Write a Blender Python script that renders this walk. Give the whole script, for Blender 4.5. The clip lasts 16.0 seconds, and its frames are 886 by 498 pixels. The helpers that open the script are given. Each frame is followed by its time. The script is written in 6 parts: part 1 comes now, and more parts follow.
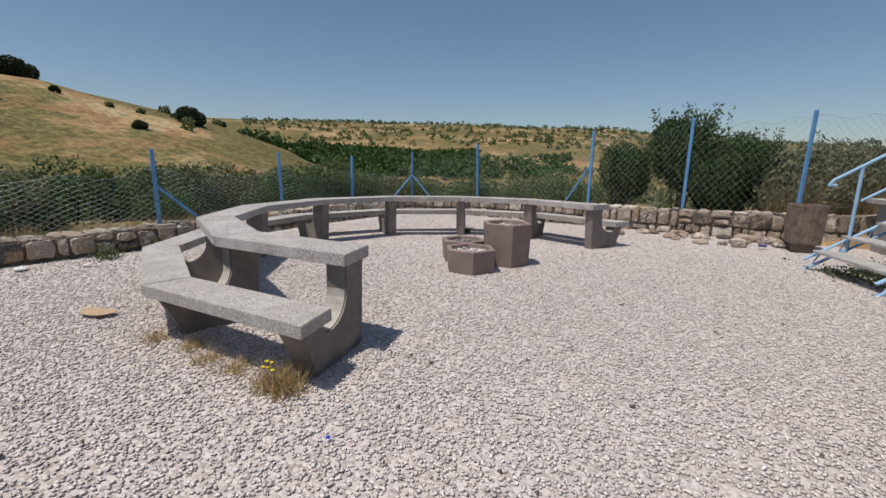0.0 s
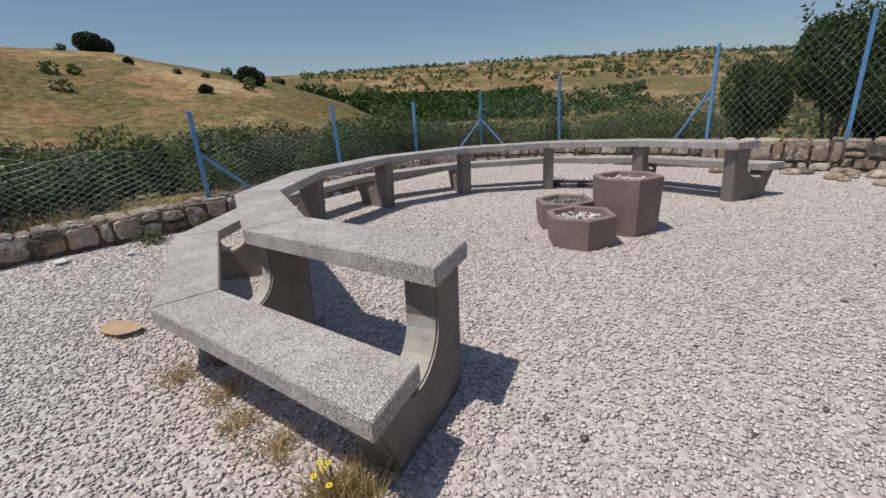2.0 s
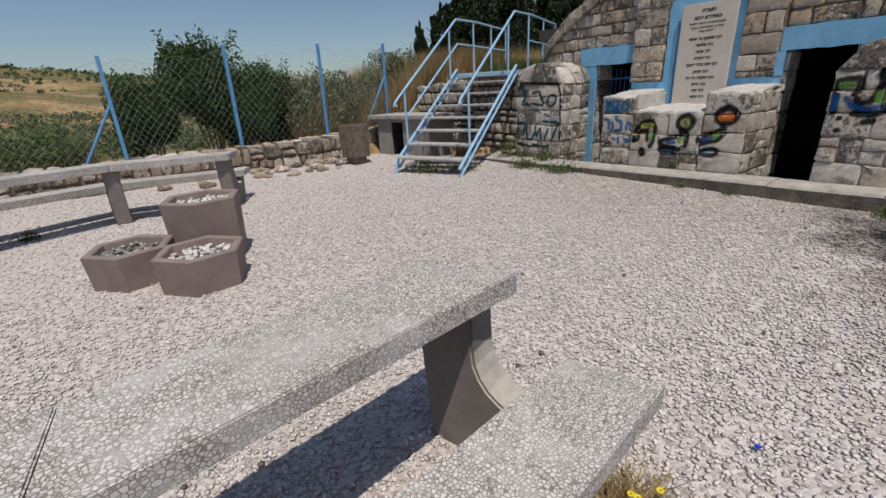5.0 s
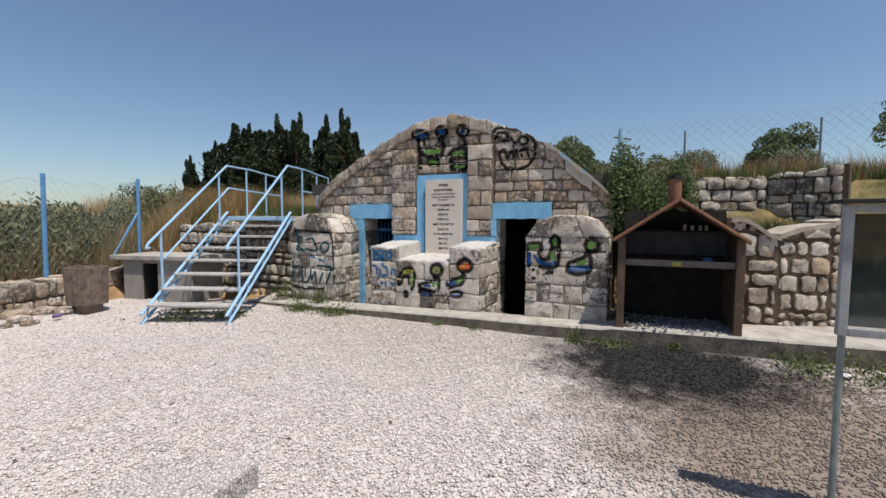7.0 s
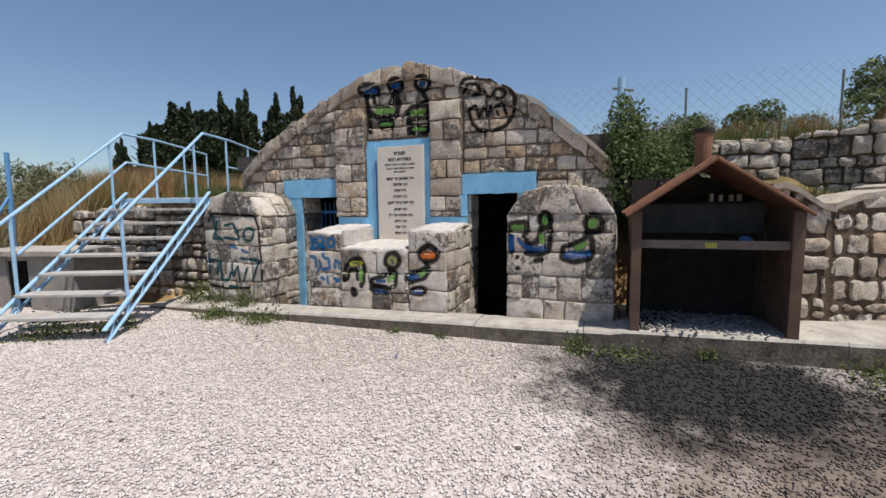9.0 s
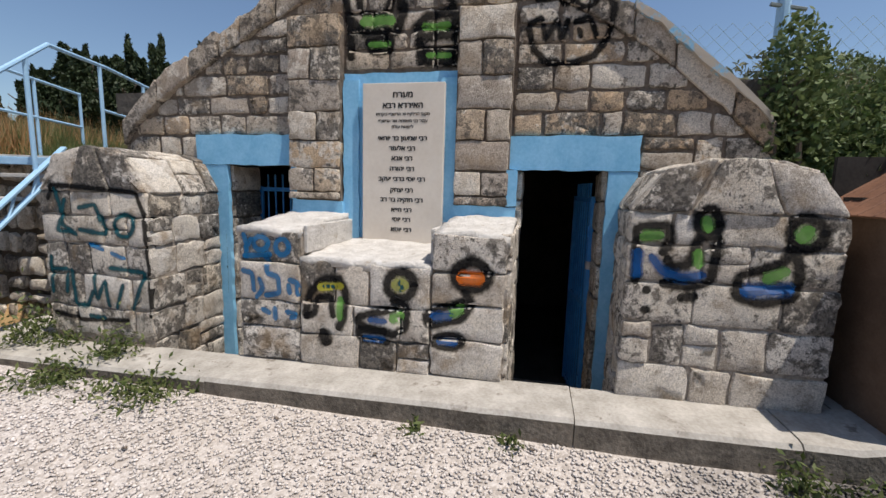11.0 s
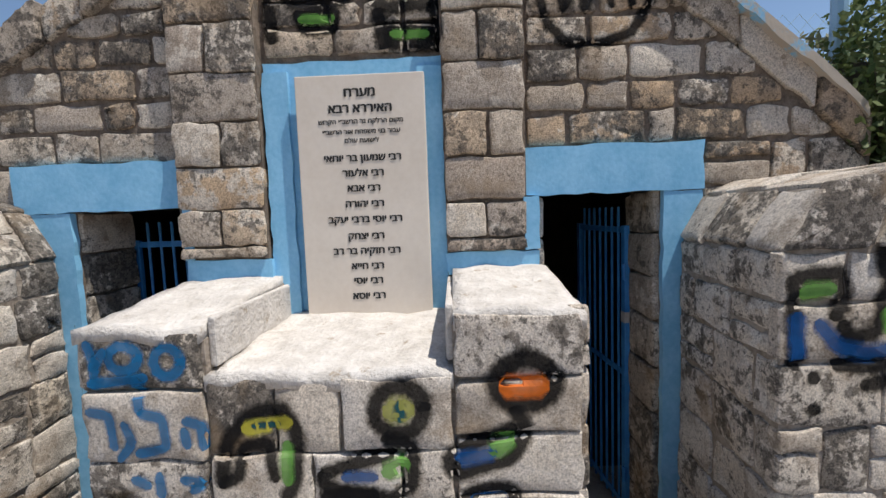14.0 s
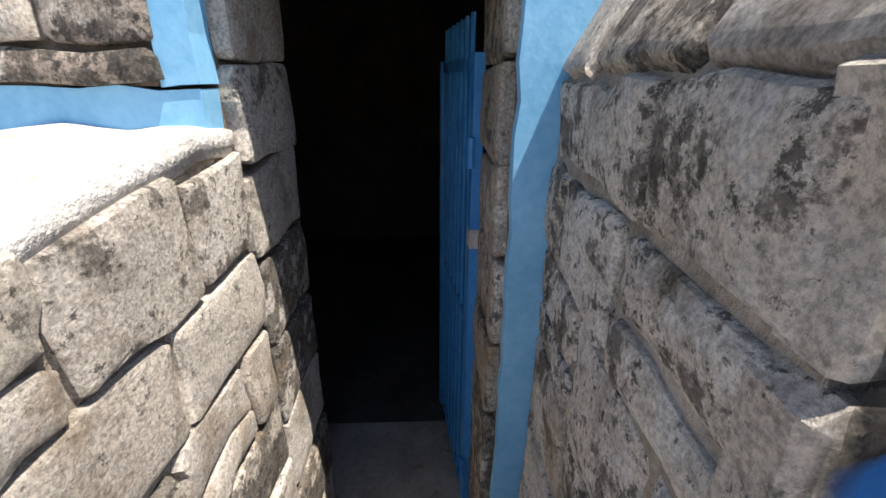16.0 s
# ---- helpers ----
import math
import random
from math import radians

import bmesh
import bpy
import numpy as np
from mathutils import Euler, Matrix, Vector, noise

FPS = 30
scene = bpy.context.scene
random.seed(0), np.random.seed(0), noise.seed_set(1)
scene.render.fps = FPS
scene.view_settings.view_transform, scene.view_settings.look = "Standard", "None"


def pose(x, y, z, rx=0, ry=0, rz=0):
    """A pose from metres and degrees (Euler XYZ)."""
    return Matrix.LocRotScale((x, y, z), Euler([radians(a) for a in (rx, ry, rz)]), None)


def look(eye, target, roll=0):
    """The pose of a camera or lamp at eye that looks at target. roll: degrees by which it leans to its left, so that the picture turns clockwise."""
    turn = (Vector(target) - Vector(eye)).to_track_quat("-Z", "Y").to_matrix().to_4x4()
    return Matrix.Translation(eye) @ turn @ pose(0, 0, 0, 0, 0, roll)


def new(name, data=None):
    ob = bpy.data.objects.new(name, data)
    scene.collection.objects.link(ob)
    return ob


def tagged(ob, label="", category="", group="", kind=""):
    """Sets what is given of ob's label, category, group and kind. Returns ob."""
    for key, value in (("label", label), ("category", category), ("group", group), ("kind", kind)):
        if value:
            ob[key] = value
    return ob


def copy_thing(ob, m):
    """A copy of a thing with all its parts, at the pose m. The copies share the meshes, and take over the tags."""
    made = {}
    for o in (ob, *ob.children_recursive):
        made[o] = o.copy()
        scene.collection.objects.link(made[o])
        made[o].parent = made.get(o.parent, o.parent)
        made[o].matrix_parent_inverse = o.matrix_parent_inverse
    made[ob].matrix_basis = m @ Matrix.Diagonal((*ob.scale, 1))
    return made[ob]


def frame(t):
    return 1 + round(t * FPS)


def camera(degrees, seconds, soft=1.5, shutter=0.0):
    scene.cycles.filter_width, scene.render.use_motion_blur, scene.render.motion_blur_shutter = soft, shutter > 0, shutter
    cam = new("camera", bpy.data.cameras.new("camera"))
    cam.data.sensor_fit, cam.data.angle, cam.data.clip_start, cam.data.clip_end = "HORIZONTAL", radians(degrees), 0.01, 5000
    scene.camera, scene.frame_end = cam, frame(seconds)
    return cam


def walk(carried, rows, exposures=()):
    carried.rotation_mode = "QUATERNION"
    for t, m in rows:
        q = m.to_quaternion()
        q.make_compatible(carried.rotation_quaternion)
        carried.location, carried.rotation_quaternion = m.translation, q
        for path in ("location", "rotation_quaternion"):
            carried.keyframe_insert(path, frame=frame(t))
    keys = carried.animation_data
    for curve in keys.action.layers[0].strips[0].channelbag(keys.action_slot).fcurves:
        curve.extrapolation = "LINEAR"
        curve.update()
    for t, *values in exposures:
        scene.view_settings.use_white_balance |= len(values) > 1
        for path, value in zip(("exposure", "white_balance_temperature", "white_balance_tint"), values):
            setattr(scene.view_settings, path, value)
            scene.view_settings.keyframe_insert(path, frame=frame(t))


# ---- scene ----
cam = camera(91.9, 16.0)
PATH = [
    (0, (1.072, 0.594, 1.334), (-0.053, 2.202, 0.952), 0.9),
    (0.5, (0.965, 0.885, 1.38), (-0.22, 2.443, 0.967), 0.3),
    (1, (0.842, 1.146, 1.377), (-0.431, 2.615, 0.906), -0.1),
    (1.5, (0.503, 1.284, 1.346), (-0.823, 2.682, 0.81), -2.3),
    (2, (0.05, 1.392, 1.326), (-1.263, 2.769, 0.711), -3.6),
    (2.5, (-0.508, 1.501, 1.344), (-1.834, 2.843, 0.679), -1.0),
    (3, (-1.022, 1.483, 1.358), (-2.212, 2.93, 0.657), -1.9),
    (3.5, (-1.581, 1.556, 1.331), (-2.615, 3.116, 0.625), -0.5),
    (3.6, (-1.626, 1.548, 1.34), (-2.627, 3.13, 0.635), 0.1),
    (4, (-1.86, 1.541, 1.335), (-2.367, 3.34, 0.624), -2.9),
    (4.4, (-2.071, 1.663, 1.296), (-2.15, 3.526, 0.575), -1.7),
    (4.5, (-2.078, 1.648, 1.303), (-2.011, 3.506, 0.568), -2.4),
    (4.7, (-2.124, 1.634, 1.364), (-1.695, 3.449, 0.642), -4.8),
    (4.9, (-2.148, 1.549, 1.378), (-1.212, 3.162, 0.656), -2.9),
    (5, (-2.15, 1.501, 1.39), (-1.027, 3.002, 0.692), -2.9),
    (5.1, (-2.152, 1.438, 1.412), (-0.888, 2.823, 0.717), -3.0),
    (5.2, (-2.139, 1.39, 1.411), (-0.745, 2.656, 0.736), -1.6),
    (7.3, (-2.112, 1.307, 1.604), (-0.293, 2.129, 1.494), 0.2),
    (7.5, (-2.061, 1.352, 1.595), (-0.238, 2.169, 1.489), 0.4),
    (7.8, (-1.864, 1.429, 1.57), (-0.043, 2.25, 1.469), 0.6),
    (8, (-1.695, 1.485, 1.579), (0.122, 2.314, 1.472), 0.5),
    (8.2, (-1.547, 1.533, 1.558), (0.269, 2.363, 1.441), -0.3),
    (10.3, (0.699, 2.747, 1.371), (2.631, 3.16, 1.061), 1.4),
    (10.5, (0.853, 2.928, 1.402), (2.785, 3.338, 1.088), 1.3),
    (11, (1.234, 3.326, 1.471), (3.172, 3.735, 1.194), 1.6),
    (11.5, (1.693, 3.625, 1.497), (3.644, 4.015, 1.296), 1.5),
    (12, (2.018, 3.906, 1.541), (3.979, 4.264, 1.378), 0.5),
    (12.5, (2.225, 4.068, 1.615), (4.199, 4.347, 1.464), -0.2),
    (13, (2.284, 4.126, 1.634), (4.27, 4.342, 1.54), -0.5),
    (13.5, (2.281, 4.116, 1.642), (4.269, 4.321, 1.567), -0.9),
    (14, (2.362, 3.942, 1.559), (4.354, 3.999, 1.394), -2.1),
    (14.5, (2.583, 3.566, 1.425), (4.513, 3.397, 0.931), 0.3),
    (15, (2.869, 3.324, 1.398), (4.757, 3.045, 0.8), -1.2),
    (15.2, (3.034, 3.232, 1.393), (4.905, 2.932, 0.752), -0.9),
    (15.5, (3.279, 3.137, 1.351), (5.138, 2.838, 0.676), 0.5),
    (16, (3.729, 3.004, 1.36), (5.588, 2.93, 0.627), 0.3),
]
walk(cam, [(t, look(eye, target, roll)) for t, eye, target, roll in PATH], [(0.0, -0.03), (2.5, -0.14), (5.2, -0.15), (7.3, 0.36), (8.2, 0.36), (10.3, 0.34), (12.0, 0.47), (13.2, 0.53), (14.0, 0.5), (15.0, 0.62), (15.5, 0.86), (16.0, 1.34)])

# ---- sky and sun ----
SUN = Vector((0.16, 0.36, -1.0))          # the way its light goes
world = bpy.data.worlds.new("sky")
scene.world = world
world.use_nodes = True
wn = world.node_tree
sky = wn.nodes.new("ShaderNodeTexSky")
sky.sky_type, sky.sun_disc = "NISHITA", False
sky.sun_elevation, sky.sun_rotation = radians(70), radians(-169)
sky.air_density, sky.dust_density, sky.ozone_density = 1.0, 0.65, 2.8
wn.links.new(sky.outputs[0], wn.nodes["Background"].inputs[0])
wn.nodes["Background"].inputs[1].default_value = 0.087
sun = new("sun", bpy.data.lights.new("sun", "SUN"))
sun.data.energy, sun.data.angle, sun.data.color = 3.7, radians(0.53), (1.0, 0.935, 0.85)
sun.matrix_world = look((0, -10, 30), Vector((0, -10, 30)) + SUN)


# ---- materials ----
def nodes_of(name):
    m = bpy.data.materials.new(name)
    m.use_nodes = True
    return m, m.node_tree, m.node_tree.nodes["Principled BSDF"]


def ramp(nt, src, stops):
    r = nt.nodes.new("ShaderNodeValToRGB")
    el = r.color_ramp.elements
    while len(el) < len(stops):
        el.new(0.5)
    for e, (p, c) in zip(el, stops):
        e.position, e.color = p, (*c, 1)
    nt.links.new(src, r.inputs[0])
    return r.outputs[0]


def noise_of(nt, vec, scale, detail=6.0, rough=0.6):
    n = nt.nodes.new("ShaderNodeTexNoise")
    n.inputs["Scale"].default_value, n.inputs["Detail"].default_value, n.inputs["Roughness"].default_value = scale, detail, rough
    nt.links.new(vec, n.inputs["Vector"])
    return n.outputs["Fac"]


def cells_of(nt, vec, scale, feature="F1", out="Distance"):
    n = nt.nodes.new("ShaderNodeTexVoronoi")
    n.feature = feature
    n.inputs["Scale"].default_value = scale
    nt.links.new(vec, n.inputs["Vector"])
    return n.outputs[out]


def mixed(nt, fac, a, b, kind="MIX"):
    n = nt.nodes.new("ShaderNodeMix")
    n.data_type, n.blend_type = "RGBA", kind
    for i, v in ((0, fac), (6, a), (7, b)):
        if isinstance(v, bpy.types.NodeSocket):
            nt.links.new(v, n.inputs[i])
        elif i == 0:
            n.inputs[i].default_value = v
        else:
            n.inputs[i].default_value = (*v, 1)
    return n.outputs[2]


def maths(nt, op, a, b=0.0):
    n = nt.nodes.new("ShaderNodeMath")
    n.operation = op
    for i, v in ((0, a), (1, b)):
        if isinstance(v, bpy.types.NodeSocket):
            nt.links.new(v, n.inputs[i])
        else:
            n.inputs[i].default_value = v
    return n.outputs[0]


def bumped(nt, bsdf, height, strength, distance):
    b = nt.nodes.new("ShaderNodeBump")
    b.inputs["Strength"].default_value, b.inputs["Distance"].default_value = strength, distance
    nt.links.new(height, b.inputs["Height"])
    nt.links.new(b.outputs[0], bsdf.inputs["Normal"])


def place_of(nt):
    """World place, so that neighbouring pieces don't repeat."""
    return nt.nodes.new("ShaderNodeNewGeometry").outputs["Position"]


def chance_of(nt, island=False):
    if island:
        return nt.nodes.new("ShaderNodeNewGeometry").outputs["Random Per Island"]
    return nt.nodes.new("ShaderNodeObjectInfo").outputs["Random"]


def plain(name, c1, c2, scale=6.0, rough=0.8, bump=0.3, dist=0.004, fine=60.0, metal=0.0, vary=0.0, island=False, wear=None, spots=False):
    """A surface of two tones: broad stains, fine grain, relief; vary: how much pieces differ."""
    m, nt, b = nodes_of(name)
    p = place_of(nt)
    broad, grain = noise_of(nt, p, scale), noise_of(nt, p, fine, 4.0)
    f = maths(nt, "ADD", maths(nt, "MULTIPLY", broad, 0.65), maths(nt, "MULTIPLY", grain, 0.35))
    col = ramp(nt, f, [(0.36, c1), (0.64, c2)])
    if vary:
        v = maths(nt, "ADD", 1.0 - vary, maths(nt, "MULTIPLY", chance_of(nt, island), 2 * vary))
        g = nt.nodes.new("ShaderNodeCombineColor")
        for i in range(3):
            nt.links.new(v, g.inputs[i])
        col = mixed(nt, 1.0, col, g.outputs[0], "MULTIPLY")
    if wear:
        w = ramp(nt, noise_of(nt, p, wear[1], 8.0, 0.7), [(wear[2], (0, 0, 0)), (wear[2] + 0.06, (1, 1, 1))])
        col = mixed(nt, w, col, wear[0])
    if spots:
        col = scorched(nt, p, col)
    nt.links.new(col, b.inputs["Base Color"])
    b.inputs["Roughness"].default_value, b.inputs["Metallic"].default_value = rough, metal
    b.inputs["Specular IOR Level"].default_value = 0.3
    if bump:
        bumped(nt, b, f, bump, dist)
    return m


def limestone(name, tones, dark=0.55, warm=0.25, dotty=0.75, crust_depth=0.8, swing=0.16):
    """Weathered building stone: tone, pale scars and lichen differ from piece to piece; pits, rust stains."""
    m, nt, b = nodes_of(name)
    p, r = place_of(nt), chance_of(nt)
    r2, r3 = maths(nt, "FRACT", maths(nt, "MULTIPLY", r, 17.3)), maths(nt, "FRACT", maths(nt, "MULTIPLY", r, 61.7))
    base = ramp(nt, r, [(i / (len(tones) - 1), c) for i, c in enumerate(tones)])
    broad, mid, grain = noise_of(nt, p, 4.0, 9.0, 0.7), noise_of(nt, p, 13.0, 9.0, 0.72), noise_of(nt, p, 90.0, 5.0)
    speck = noise_of(nt, p, 30.0, 9.0, 0.78)
    # broad soft stains
    col = mixed(nt, ramp(nt, noise_of(nt, p, 5.2, 7.0, 0.7), [(0.47, (0, 0, 0)), (0.60, (0.7, 0.7, 0.7))]), base, (0.33, 0.27, 0.21))
    # pale scars where the face has flaked
    pale = maths(nt, "ADD", noise_of(nt, p, 8.0, 8.0, 0.66), maths(nt, "MULTIPLY", maths(nt, "SUBTRACT", r3, 0.5), 0.22))
    col = mixed(nt, ramp(nt, pale, [(0.52, (0, 0, 0)), (0.57, (0.9, 0.9, 0.9))]), col, (0.74, 0.67, 0.58))
    # dark lichen, heavy on some stones and absent from others
    crust = maths(nt, "ADD", maths(nt, "ADD", maths(nt, "MULTIPLY", broad, 0.4), maths(nt, "MULTIPLY", mid, 0.6)), maths(nt, "MULTIPLY", maths(nt, "SUBTRACT", r2, 0.5), swing))
    col = mixed(nt, maths(nt, "MULTIPLY", ramp(nt, crust, [(dark - 0.012, (0, 0, 0)), (dark + 0.025, (1, 1, 1))]), crust_depth), col, (0.125, 0.108, 0.092))
    lichen = maths(nt, "ADD", maths(nt, "ADD", maths(nt, "MULTIPLY", speck, 0.75), maths(nt, "MULTIPLY", broad, 0.25)), maths(nt, "MULTIPLY", maths(nt, "SUBTRACT", r2, 0.5), swing * 0.6))
    col = mixed(nt, maths(nt, "MULTIPLY", ramp(nt, lichen, [(dark + 0.005, (0, 0, 0)), (dark + 0.03, (1, 1, 1))]), 0.85), col, (0.085, 0.078, 0.07))
    dots = ramp(nt, noise_of(nt, p, 130.0, 6.0, 0.7), [(0.40, (0.5, 0.49, 0.48)), (0.52, (1.0, 1.0, 1.0)), (0.64, (1.25, 1.24, 1.23))])
    pits = ramp(nt, noise_of(nt, p, 55.0, 7.0, 0.75), [(0.36, (0.35, 0.33, 0.31)), (0.46, (1.0, 1.0, 1.0)), (0.68, (1.15, 1.15, 1.15))])
    col = mixed(nt, dotty, col, mixed(nt, 1.0, dots, pits, "MULTIPLY"), "MULTIPLY")
    if warm:
        w = ramp(nt, noise_of(nt, p, 2.6, 6.0), [(0.57, (0, 0, 0)), (0.68, (1, 1, 1))])
        col = mixed(nt, maths(nt, "MULTIPLY", w, warm), col, (0.50, 0.33, 0.17))
    spots = ramp(nt, cells_of(nt, p, 48.0), [(0.10, (0.3, 0.3, 0.3)), (0.22, (1, 1, 1))])
    col = mixed(nt, 0.35, col, spots, "MULTIPLY")
    nt.links.new(col, b.inputs["Base Color"])
    b.inputs["Roughness"].default_value, b.inputs["Specular IOR Level"].default_value = 0.9, 0.2
    h = maths(nt, "ADD", maths(nt, "MULTIPLY", mid, 0.45), maths(nt, "ADD", maths(nt, "MULTIPLY", speck, 0.4), maths(nt, "MULTIPLY", grain, 0.15)))
    bumped(nt, b, h, 1.0, 0.035)
    return m


def aggregate(name, stone, matrix, scale, gap=0.06):
    """Exposed-aggregate concrete: pale chips in a darker bed, scrubbed away in places."""
    m, nt, b = nodes_of(name)
    p = place_of(nt)
    edge = cells_of(nt, p, scale, "DISTANCE_TO_EDGE")
    tint = cells_of(nt, p, scale, "F1", "Color")
    sep = nt.nodes.new("ShaderNodeSeparateColor")
    nt.links.new(tint, sep.inputs[0])
    chip = ramp(nt, sep.outputs[0], [(0.0, tuple(c * 0.72 for c in stone)), (0.5, stone), (1.0, tuple(min(1, c * 1.18) for c in stone))])
    mask = ramp(nt, edge, [(gap, (0, 0, 0)), (gap + 0.07, (1, 1, 1))])
    worn = ramp(nt, noise_of(nt, p, 3.2, 6.0), [(0.50, (0, 0, 0)), (0.62, (1, 1, 1))])
    bed = mixed(nt, worn, matrix, tuple(0.62 * s + 0.2 * k for s, k in zip(stone, matrix)))
    col = mixed(nt, mask, bed, chip)
    col = mixed(nt, ramp(nt, noise_of(nt, p, 1.7, 6.0), [(0.42, (0, 0, 0)), (0.75, (0.35, 0.35, 0.35))]), col, (0.30, 0.27, 0.23))
    nt.links.new(col, b.inputs["Base Color"])
    b.inputs["Roughness"].default_value = 0.85
    bumped(nt, b, mask, 0.5, 0.003)
    return m


def gravel_mat(name):
    """Crushed pale limestone lying thick; scorched and trodden patches keep their own shapes."""
    m, nt, b = nodes_of(name)
    p = place_of(nt)
    sep = nt.nodes.new("ShaderNodeSeparateColor")
    nt.links.new(cells_of(nt, p, 58.0, "F1", "Color"), sep.inputs[0])
    stone = ramp(nt, sep.outputs[0], [(0.0, (0.32, 0.28, 0.26)), (0.25, (0.47, 0.415, 0.385)), (0.6, (0.58, 0.525, 0.495)), (1.0, (0.70, 0.645, 0.615))])
    edge = cells_of(nt, p, 58.0)
    grit = ramp(nt, noise_of(nt, p, 150.0, 4.0, 0.7), [(0.38, (0.62, 0.61, 0.60)), (0.55, (1.06, 1.06, 1.06))])
    col = mixed(nt, 0.8, stone, grit, "MULTIPLY")
    dust = ramp(nt, noise_of(nt, p, 0.9, 6.0), [(0.5, (0, 0, 0)), (0.75, (0.4, 0.4, 0.4))])
    col = mixed(nt, dust, col, (0.52, 0.45, 0.38))
    col = scorched(nt, p, col)
    nt.links.new(col, b.inputs["Base Color"])
    b.inputs["Roughness"].default_value, b.inputs["Specular IOR Level"].default_value = 0.9, 0.2
    bumped(nt, b, maths(nt, "SUBTRACT", 1.0, edge), 0.35, 0.008)
    return m


def scorched(nt, p, col):
    """Ash and soot spilt in front of the grill, with a ragged edge, trodden brown earth, and dust along the kerb."""
    def spot(x, y, rx, ry, soft):
        d = nt.nodes.new("ShaderNodeVectorMath")
        d.operation = "SUBTRACT"
        nt.links.new(p, d.inputs[0])
        d.inputs[1].default_value = (x, y, 0)
        e = nt.nodes.new("ShaderNodeVectorMath")
        e.operation = "MULTIPLY"
        nt.links.new(d.outputs[0], e.inputs[0])
        e.inputs[1].default_value = (1 / rx, 1 / ry, 0)
        q = nt.nodes.new("ShaderNodeVectorMath")
        q.operation = "LENGTH"
        nt.links.new(e.outputs[0], q.inputs[0])
        rag = maths(nt, "ADD", q.outputs["Value"], maths(nt, "MULTIPLY", noise_of(nt, p, 2.6, 8.0, 0.7), 1.3))
        return ramp(nt, maths(nt, "MULTIPLY", rag, 0.5), [(0.72 - soft, (1, 1, 1)), (0.72 + soft, (0, 0, 0))])
    col = mixed(nt, maths(nt, "MULTIPLY", spot(3.3, 3.6, 1.6, 3.2, 0.16), 0.35), col, (0.44, 0.385, 0.32))
    col = mixed(nt, maths(nt, "MULTIPLY", spot(1.75, 0.15, 1.9, 1.9, 0.15), 0.85), col, (0.20, 0.152, 0.115))
    return mixed(nt, maths(nt, "MULTIPLY", spot(3.0, 1.0, 1.25, 1.5, 0.14), 0.98), col, (0.022, 0.021, 0.021))


def leaf_mat(name, c1, c2, thin=0.25):
    m, nt, b = nodes_of(name)
    col = ramp(nt, chance_of(nt, True), [(0.0, c1), (1.0, c2)])
    nt.links.new(col, b.inputs["Base Color"])
    b.inputs["Roughness"].default_value, b.inputs["Specular IOR Level"].default_value = 0.6, 0.25
    t = nt.nodes.new("ShaderNodeBsdfTranslucent")
    nt.links.new(col, t.inputs[0])
    mx = nt.nodes.new("ShaderNodeMixShader")
    mx.inputs[0].default_value = thin
    nt.links.new(b.outputs[0], mx.inputs[1])
    nt.links.new(t.outputs[0], mx.inputs[2])
    nt.links.new(mx.outputs[0], nt.nodes["Material Output"].inputs[0])
    return m


def land_mat(name):
    """Dry grass hills with green belts, bare red earth and rock, at several scales."""
    m, nt, b = nodes_of(name)
    p = place_of(nt)
    big, mid, fine = noise_of(nt, p, 0.035, 7.0, 0.65), noise_of(nt, p, 0.16, 9.0, 0.75), noise_of(nt, p, 1.1, 9.0, 0.78)
    dry = ramp(nt, mid, [(0.40, (0.25, 0.16, 0.085)), (0.48, (0.37, 0.245, 0.13)), (0.54, (0.41, 0.305, 0.165)), (0.60, (0.47, 0.375, 0.23))])
    green = ramp(nt, fine, [(0.35, (0.075, 0.085, 0.03)), (0.65, (0.17, 0.15, 0.06))])
    col = mixed(nt, ramp(nt, maths(nt, "ADD", maths(nt, "MULTIPLY", big, 0.6), maths(nt, "MULTIPLY", mid, 0.4)), [(0.46, (0, 0, 0)), (0.52, (0.85, 0.85, 0.85))]), dry, green)
    col = mixed(nt, 0.6, col, ramp(nt, fine, [(0.40, (0.30, 0.29, 0.26)), (0.60, (1.5, 1.45, 1.35))]), "MULTIPLY")
    nt.links.new(col, b.inputs["Base Color"])
    b.inputs["Roughness"].default_value, b.inputs["Specular IOR Level"].default_value = 0.95, 0.1
    bumped(nt, b, fine, 0.6, 0.1)
    return m


GRAVEL = gravel_mat("pale_gravel")
PEBBLE = plain("pebble", (0.50, 0.46, 0.43), (0.74, 0.71, 0.68), 30, 0.9, 0.2, 0.002, 200, vary=0.32, island=True)
PEBBLE_YARD = plain("yard_pebble", (0.56, 0.50, 0.467), (0.74, 0.68, 0.645), 30, 0.9, 0.2, 0.002, 200, vary=0.25, island=True, spots=True)
LAND = land_mat("hill_grass")
STONE = limestone("facade_stone", [(0.40, 0.345, 0.29), (0.62, 0.53, 0.43), (0.50, 0.435, 0.37), (0.70, 0.61, 0.50), (0.60, 0.44, 0.29), (0.46, 0.39, 0.33), (0.66, 0.59, 0.50)], 0.548, 0.2)
WHITE_STONE = limestone("buttress_stone", [(0.67, 0.61, 0.545), (0.75, 0.69, 0.62), (0.63, 0.555, 0.47), (0.77, 0.715, 0.65), (0.71, 0.61, 0.485)], 0.554, 0.3, 0.65, 0.8, 0.22)
# dark lichen on a base paled to stand in for bounce light
LICHEN_BOUNCE_STONE = limestone("lichen_bounce_stone", [(0.80, 0.76, 0.70), (0.84, 0.80, 0.74), (0.76, 0.71, 0.65)], 0.530, 0.2, 0.6, 0.8, 0.05)
